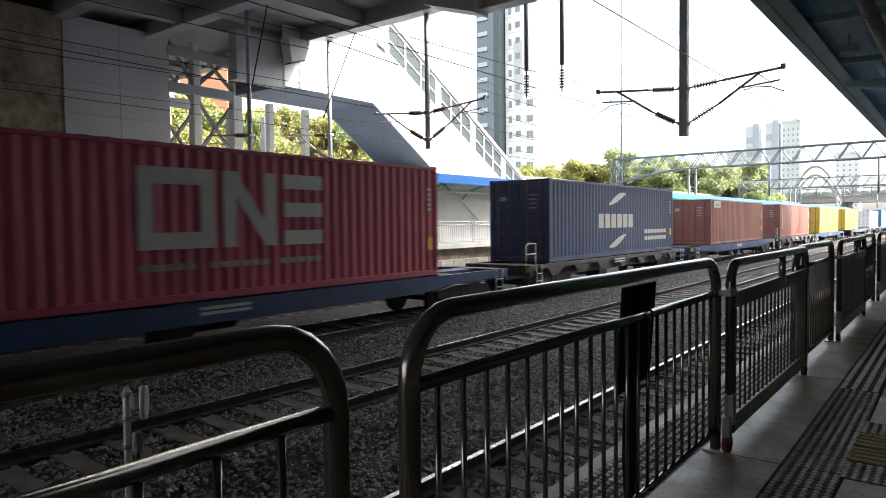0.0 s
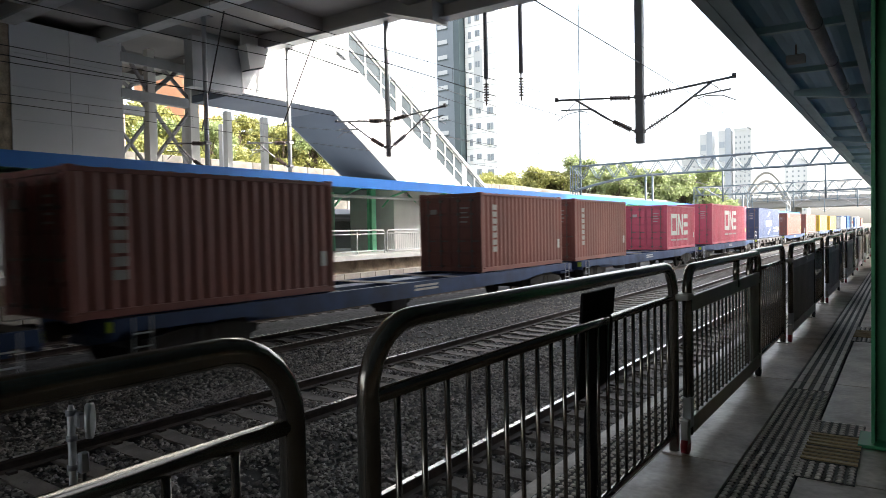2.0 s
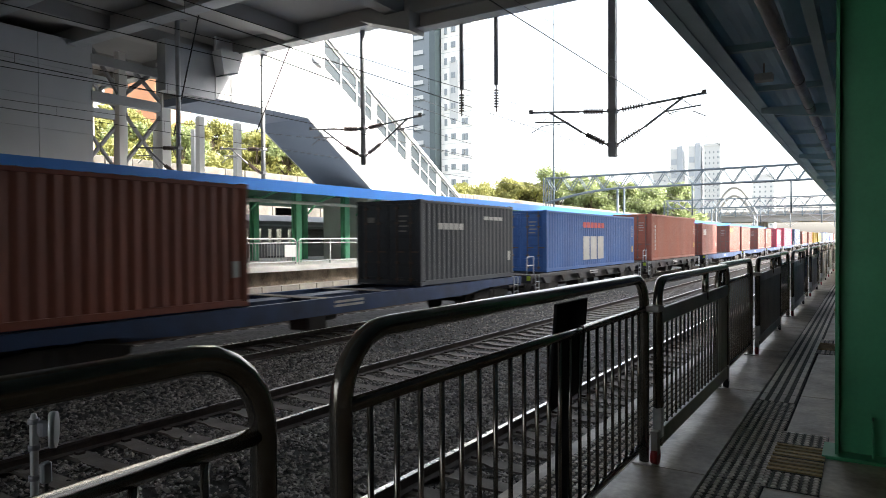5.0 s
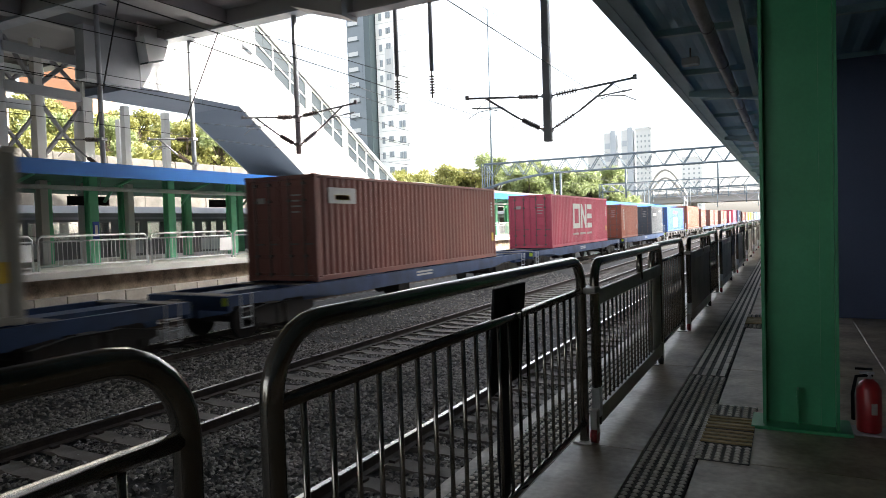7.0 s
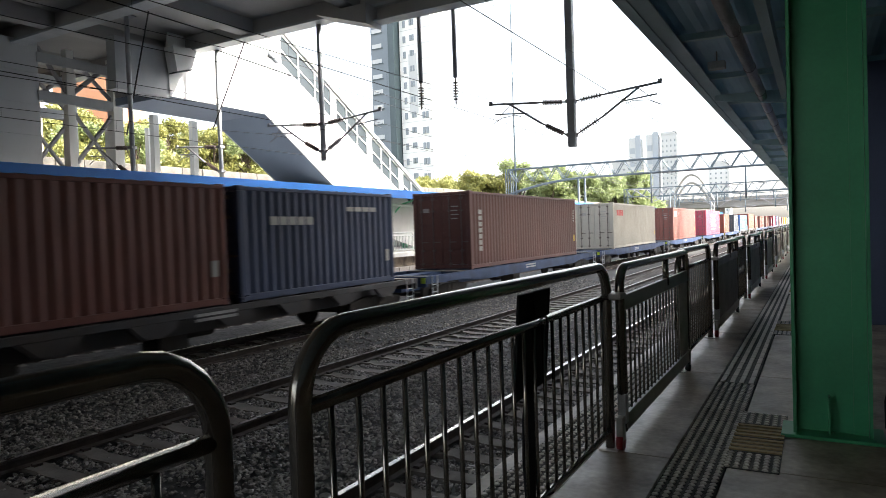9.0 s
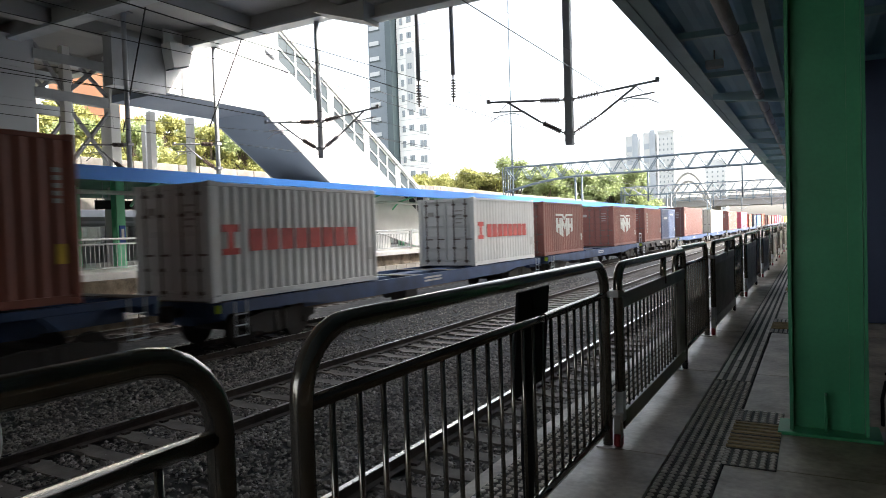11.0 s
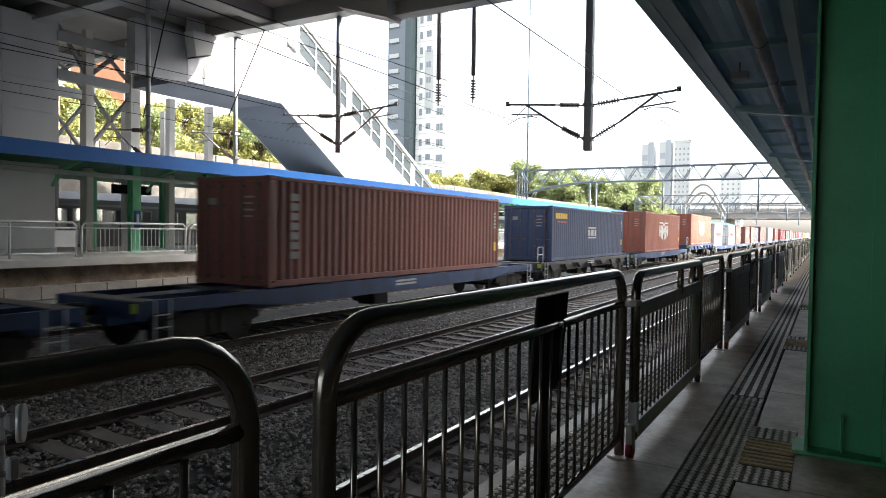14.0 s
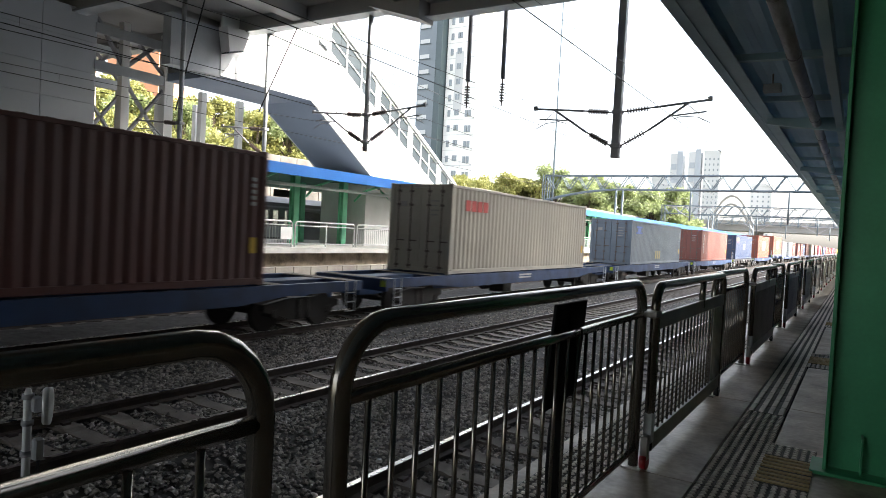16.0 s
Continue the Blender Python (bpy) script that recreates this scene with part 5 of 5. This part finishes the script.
def decorate(c, kind, L, H):
    if kind == "one":
        mark_one(c, -8.23, 0.98)
    elif kind == "one_small":
        mark_one(c, -5.29, 0.82, 0.86)
    elif kind == "shield":
        mark_shield(c, -6.2, 0.85, 1.37, 1.12)
    elif kind == "shield_small":
        mark_shield(c, -3.08, 0.85, 1.11, 0.95)
    elif kind == "arcs":
        arcs(c)
    elif kind == "red_row":
        bars(c, -4.95, 1.06, 8, 0.42, 0.50, 0.09, M_LETTER_RED)
        bm = bmesh.new()
        y = -5.75
        flat(bm, y, y + 0.5, 1.5, 1.66), flat(bm, y + 0.16, y + 0.34, 1.14, 1.5), flat(bm, y, y + 0.5, 1.0, 1.14)
        part("red_mark", bm, M_LETTER_RED, c, "red block mark")
    elif kind == "red_top":
        bars(c, -11.3, 2.08, 4, 0.33, 0.36, 0.07, M_LETTER_RED)
    elif kind == "sea":
        bars(c, -11.72, 2.0, 5, 0.27, 0.26, 0.05, M_LETTER_YELLOW)
        bars(c, -11.5, 1.82, 3, 0.36, 0.08, 0.08, M_LETTER_RED)
        bm = bmesh.new()
        cy, z = -6.15, 1.35
        flat(bm, cy - 0.68, cy + 0.68, z - 0.30, z - 0.22), flat(bm, cy - 0.68, cy + 0.68, z + 0.22, z + 0.30)
        flat(bm, cy - 0.68, cy - 0.42, z - 0.16, z + 0.16), flat(bm, cy + 0.42, cy + 0.68, z - 0.16, z + 0.16), flat(bm, cy - 0.25, cy + 0.25, z - 0.16, z + 0.16)
        part("frame_mark", bm, M_LETTER, c, "small white framed mark")
    elif kind == "msc":
        bm = bmesh.new()
        cy, z = -10.65, 2.03
        flat(bm, cy - 0.6, cy + 0.6, z + 0.12, z + 0.22), flat(bm, cy - 0.6, cy + 0.6, z - 0.22, z - 0.12), flat(bm, cy - 0.34, cy + 0.34, z - 0.1, z + 0.1)
        part("blue_mark", bm, M_SIGN_BLUE, c, "small blue mark")
        bars(c, -6.8, 0.32, 3, 0.3, 0.5, 0.16, M_FADED_YELLOW)
    elif kind == "tex":
        bars(c, -5.85, 2.0, 6, 0.22, 0.24, 0.06, M_LETTER_YELLOW)
    elif kind == "cai":
        bars(c, -5.58, 1.62, 3, 0.30, 0.46, 0.07, M_LETTER)
    elif kind == "plate":
        bars(c, -11.6, 2.1, 1, 1.3, 0.44, 0, M_LETTER)
        bars(c, -11.3, 2.2, 1, 0.7, 0.14, 0, M_LETTER_YELLOW)
    elif kind == "apl":
        bars(c, -8.0, 0.4, 3, 0.85, 1.1, 0.14, M_LETTER)
        bars(c, -8.0, 1.9, 6, 0.4, 0.26, 0.1, M_LETTER_RED)
    elif kind == "blk":
        bars(c, -5.1, 1.7, 5, 0.26, 0.2, 0.05, M_LETTER)
        bars(c, -2.2, 2.05, 4, 0.3, 0.12, 0.05, M_LETTER)
    elif kind == "rows":
        y = -5.34 if L < 8 else -L + 0.7
        column_bars(c, y, 2.2, 7, 0.27, 0.17, 0.06, M_MARK)
    # end markings by the doors
    for i in range(4):
        share("end_marking", END_BARS[i % 2], c, Matrix.Translation((0.42, -L - 0.002, H * 0.80 - i * 0.15)))
    share("end_plate", END_BARS[2], c, Matrix.Translation((-0.78, -L - 0.002, H * 0.74)))
    bars(c, -0.42, H * 0.24, 1, 0.18, 0.34, 0, M_LETTER_YELLOW if L > 8 else M_LETTER, "data_plate")
    if L > 8:
        column_bars(c, -0.42, H * 0.80, 5, 0.12, 0.08, 0.05, M_LETTER)


LABELS = {"magenta": "magenta-red", "brown": "red-brown", "dark_brown": "dark brown", "orange": "orange-red", "navy": "navy blue", "black": "grey-black", "blue": "bright blue", "yellow": "yellow", "white": "white", "tan": "beige-grey", "pale_blue": "pale blue-grey"}
MOVING = []


def container(front, L, H, colour, kind, base=CB):
    c = thing("shipping_container", f"{LABELS[colour]} corrugated steel {'forty' if L > 8 else 'twenty'} foot container on a flat wagon", "container", "freight containers", pose(TRAIN_X, front, base))
    for key, me in container_meshes(L, H).items():
        k = (L, H, key, colour)
        if k not in PAINTED:
            m2 = me.copy()
            m2.materials[0] = P[colour]
            PAINTED[k] = m2
        made = share(NAMES.get(key, key), PAINTED[k], c)
        if key.startswith("door"):
            if ("panel", H, colour) not in PAINTED:
                PAINTED["panel", H, colour] = mesh_of(B(0, W - 0.357, 0, 0.025, 0, (H - 0.45) / 5 - 0.10, bevel=0.008), "door_panel", P[colour])
            for q in range(5):
                x = 0.102 if key == "door_right" else 0.255 - W
                share("door_panel", PAINTED["panel", H, colour], made, Matrix.Translation((x, -L + 0.012, 0.25 + (H - 0.45) / 5 * q)))
            for x in (-0.85, -0.35) if key == "door_left" else (0.35, 0.85):
                share("lock_rod", RODS[H], made, Matrix.Translation((x, -L - 0.012, 0)))
    for s in (-1, 1):
        for y in (-L + 0.085, -0.085):
            for z in (0, H - 0.118):
                share("corner_casting", CASTING[colour], c, Matrix.Translation((s * (W - 0.079), y, z)))
    decorate(c, kind, L, H)
    MOVING.append((c, front, base))
    return c


FLAT = {}


def bogie_meshes():
    bm = bmesh.new()
    for s in (-1, 1):
        x0, x1 = sorted((s * 0.98, s * 1.10))
        prism(bm, [(-1.25, -0.62), (-1.25, -0.48), (-0.5, -0.36), (0.5, -0.36), (1.25, -0.48), (1.25, -0.62), (0.9, -0.72), (0.45, -0.86), (-0.45, -0.86), (-0.9, -0.72)], "x", x0, x1)
        for y in (-0.15, 0.15):
            tube(bm, [(s * 1.04, y, -0.86), (s * 1.04, y, -0.4)], 0.09, 8)
    box(bm, -1.0, 1.0, -0.2, 0.2, -0.6, -0.38)
    frame_me = mesh_of(bm, "bogie_frame", M_UNDER)
    bm = bmesh.new()
    for s in (-1, 1):
        tube(bm, [(s * 0.68, 0, 0), (s * 0.72, 0, 0)], 0.455, 22)
        tube(bm, [(s * 0.72, 0, 0), (s * 0.80, 0, 0)], 0.43, 22)
        tube(bm, [(s * 0.80, 0, 0), (s * 1.14, 0, 0)], 0.10, 10)
    tube(bm, [(-0.7, 0, 0), (0.7, 0, 0)], 0.08, 10)
    return frame_me, mesh_of(bm, "wheelset", M_UNDER)


BOGIE_ME, WHEELSET_ME = bogie_meshes()


def wagon(front, L, black, lift=0.0):
    """A flat wagon of length L over its couplers, its front at y = 0, lying along -y; its deck is at z = 0."""
    w = thing("flat_wagon", "grimy black skeletal container wagon on two bogies" if black == 1 else "high dark blue container wagon on two bogies" if black else "dark blue flat container wagon on two bogies", "wagon", "freight wagons", pose(TRAIN_X, front, CB))
    paintm = M_WAGON_BLACK if black == 1 else M_WAGON_BLUE
    e = 0.55
    key = (L, black)
    if key not in FLAT:
        out = []
        for s in (-1, 1):
            bm = bmesh.new()
            x0, x1 = sorted((s * 1.18, s * 1.30))
            if black:
                box(bm, x0, x1, -L + e, -e, -0.16, -0.015, bevel=0.01)
                n = 7
                for k in range(n):
                    y = -L + 2.2 + (L - 4.4) * k / (n - 1)
                    prism(bm, [(y - 0.55, -0.16), (y + 0.55, -0.16), (y + 0.25, -0.42), (y - 0.25, -0.42)], "x", x0, x1)
                box(bm, *sorted((s * 0.9, s * 1.0)), -L + 2.6, -2.6, -0.5, -0.16)
            else:
                prism(bm, [(-L + e, -0.015), (-e, -0.015), (-e, -0.26), (-3.2, -0.28), (-4.6, -0.42), (-L + 4.6, -0.42), (-L + 3.2, -0.28), (-L + e, -0.26)], "x", x0, x1)
            out.append(("side_sill", mesh_of(bm, "side_sill", paintm)))
        bm = bmesh.new()
        n = 8
        for k in range(n):
            y = -L + e + 0.2 + (L - 2 * e - 0.4) * k / (n - 1)
            box(bm, -1.18, 1.18, y - 0.14, y + 0.14, -0.2, -0.03)
        box(bm, -0.32, 0.32, -L + e, -e, -0.55, -0.035)
        out.append(("underframe", mesh_of(bm, "underframe", paintm)))
        for k in range(n):
            y = -L + e + 0.2 + (L - 2 * e - 0.4) * k / (n - 1)
            out.append(("deck_plate", mesh_of(B(-1.17, 1.17, y - 0.2, y + 0.2, -0.03, -0.012), "deck_plate", M_DECK)))
        for y in (-L + e, -e):
            bm = bmesh.new()
            box(bm, -1.30, 1.30, y - 0.06, y + 0.06, -0.36, -0.02, bevel=0.01)
            out.append(("headstock", mesh_of(bm, "headstock", paintm)))
            s = -1 if y < -L / 2 else 1
            bm = bmesh.new()
            tube(bm, [(0, y, -0.25), (0, y + s * 0.42, -0.25)], 0.10, 8)
            box(bm, -0.16, 0.16, y + s * 0.42 - 0.12, y + s * 0.42 + 0.12, -0.42, -0.08, bevel=0.03)
            out.append(("coupler", mesh_of(bm, "coupler", M_UNDER)))
            bm = B(1.12, 1.28, y + s * 0.062, y + s * 0.075, -0.24, -0.06)
            out.append(("reflector", mesh_of(bm, "reflector", M_LIME)))
            bm = bmesh.new()
            yy = y - s * 0.28
            for q in (0, 0.34):
                tube(bm, [(1.34, yy + q * -s, -0.02), (1.34, yy + q * -s, -0.78)], 0.016, 6)
            for z in (-0.3, -0.54, -0.77):
                tube(bm, [(1.34, yy, z), (1.34, yy - 0.34 * s, z)], 0.016, 6)
            out.append(("ladder", mesh_of(bm, "ladder", M_GREY_STEEL)))
            if s < 0 and black:
                bm = bmesh.new()
                tube(bm, [(1.1, y, -0.02), (1.1, y, 0.62), (1.1, y + 0.1, 0.68), (1.1, y + 0.62, 0.68), (1.1, y + 0.62, -0.02)], 0.022, 6)
                tube(bm, [(1.1, y, 0.34), (1.1, y + 0.62, 0.34)], 0.022, 6)
                out.append(("hand_rail", mesh_of(bm, "hand_rail", M_GREY_STEEL)))
        bm = bmesh.new()
        tube(bm, [(-0.5, -L / 2 - 0.6, -0.68), (-0.5, -L / 2 + 0.9, -0.68)], 0.19, 12)
        box(bm, 0.35, 0.95, -L / 2 - 1.6, -L / 2 - 0.9, -0.8, -0.45, bevel=0.02)
        out.append(("brake_gear", mesh_of(bm, "brake_gear", M_UNDER)))
        bm = bmesh.new()
        for i in range(2):
            box(bm, 1.30, 1.304, -L / 2 - 1.0, -L / 2 + 0.1, -0.16 - 0.1 * i, -0.10 - 0.1 * i)
        out.append(("number_mark", mesh_of(bm, "number_mark", M_LETTER)))
        FLAT[key] = out
    for name, me in FLAT[key]:
        share(name, me, w, Matrix.Translation((0, 0, lift)))
    for yb in (-2.45, -L + 2.45):
        bogie = share("bogie_frame", BOGIE_ME, w, Matrix.Translation((0, yb, 0)))
        for q in (-0.9, 0.9):
            share("wheelset", WHEELSET_ME, bogie, Matrix.Translation((0, q, RAIL_Z + 0.43 - CB)))
    MOVING.append((w, front, CB))
    return w


LB, LS, BIG, SMALL, HC, STD = 19.86, 16.1, 12.19, 6.06, 2.896, 2.591
# wagons: front at the start of the clip, black or not, then containers: front, length, height, colour, mark
TRAIN = [
    (213.0, 0, [(209.2, BIG, STD, "brown", "rows")]),
    (193.1, 0, [(189.3, BIG, HC, "white", "msc")]),
    (173.2, 0, [(172.2, SMALL, STD, "blue", "blk"), (159.6, SMALL, STD, "white", "red_row")]),
    (153.3, 0, [(149.5, BIG, HC, "blue", "msc")]),
    (133.4, 1, [(131.5, BIG, STD, "white", "msc")]),
    (117.3, 0, [(104.6, BIG, STD, "yellow", "rows")]),
    (90.9, 0, [(86.6, BIG, STD, "yellow", "rows")]),
    (71.0, 1, [(68.6, BIG, STD, "brown", "rows")]),
    (54.6, 0, [(50.6, BIG, STD, "brown", "plate")]),
    (34.2, 1, [(32.2, BIG, HC, "navy", "arcs")]),
    (17.7, 0, [(13.9, BIG, HC, "magenta", "one")]),
    (-2.2, 0, [(-3.05, SMALL, STD, "magenta", "one_small"), (-15.95, SMALL, STD, "brown", "rows")]),
    (-22.1, 0, [(-23.3, SMALL, STD, "brown", "rows"), (-36.05, SMALL, STD, "brown", "rows")]),
    (-42.1, 0, [(-43.4, SMALL, STD, "brown", "tex"), (-56.1, SMALL, STD, "brown", "cai")]),
    (-63.1, 1, [(-65.0, BIG, HC, "orange", "rows")]),
    (-79.2, 1, [(-80.9, BIG, STD, "blue", "apl")]),
    (-95.2, 0, [(-96.2, SMALL, STD, "black", "blk"), (-108.75, SMALL, STD, "orange", "rows")]),
    (-115.55, 0, [(-119.4, BIG, HC, "magenta", "one")]),
    (-135.4, 0, [(-139.3, BIG, HC, "brown", "plate")]),
    (-155.3, 0, [(-159.1, BIG, HC, "tan", "red_top")]),
    (-175.0, 0, [(-178.75, BIG, HC, "dark_brown", "rows")]),
    (-194.4, 1, [(-196.05, SMALL, STD, "navy", "blk"), (-202.5, SMALL, STD, "brown", "rows")]),
    (-210.4, 0, [(-211.4, SMALL, STD, "brown", "shield_small"), (-223.95, SMALL, STD, "brown", "shield_small")]),
    (-230.3, 0, [(-231.3, SMALL, STD, "white", "red_row"), (-243.75, SMALL, STD, "white", "red_row")]),
    (-250.7, 2, [(-252.65, BIG, HC, "orange", "shield")]),
    (-266.8, 0, [(-270.5, BIG, HC, "orange", "shield")]),
    (-286.7, 1, [(-288.65, BIG, STD, "navy", "sea")]),
    (-302.8, 0, [(-306.6, BIG, STD, "brown", "rows")]),
    (-322.7, 0, [(-326.6, BIG, STD, "pale_blue", "msc")]),
    (-342.6, 0, [(-346.4, BIG, HC, "tan", "red_top")]),
    (-362.5, 0, [(-366.35, BIG, HC, "dark_brown", "rows")]),
]
for front, black, boxes in TRAIN:
    lift = 0.33 if black == 2 else 0.0
    wagon(front, LS if black else LB, black, lift)
    for f, L, H, colour, kind in boxes:
        container(f, L, H, colour, kind, CB + lift)


def gone(t):
    """How far the train has rolled after t seconds."""
    return 23.748 * t - 0.01323 * t * t


def motions():
    for ob, y, z in MOVING:
        walk(ob, [(t, pose(TRAIN_X, y + gone(t), z)) for t in (0, 2, 4, 6, 8, 10, 12, 14, 16)])


motions()
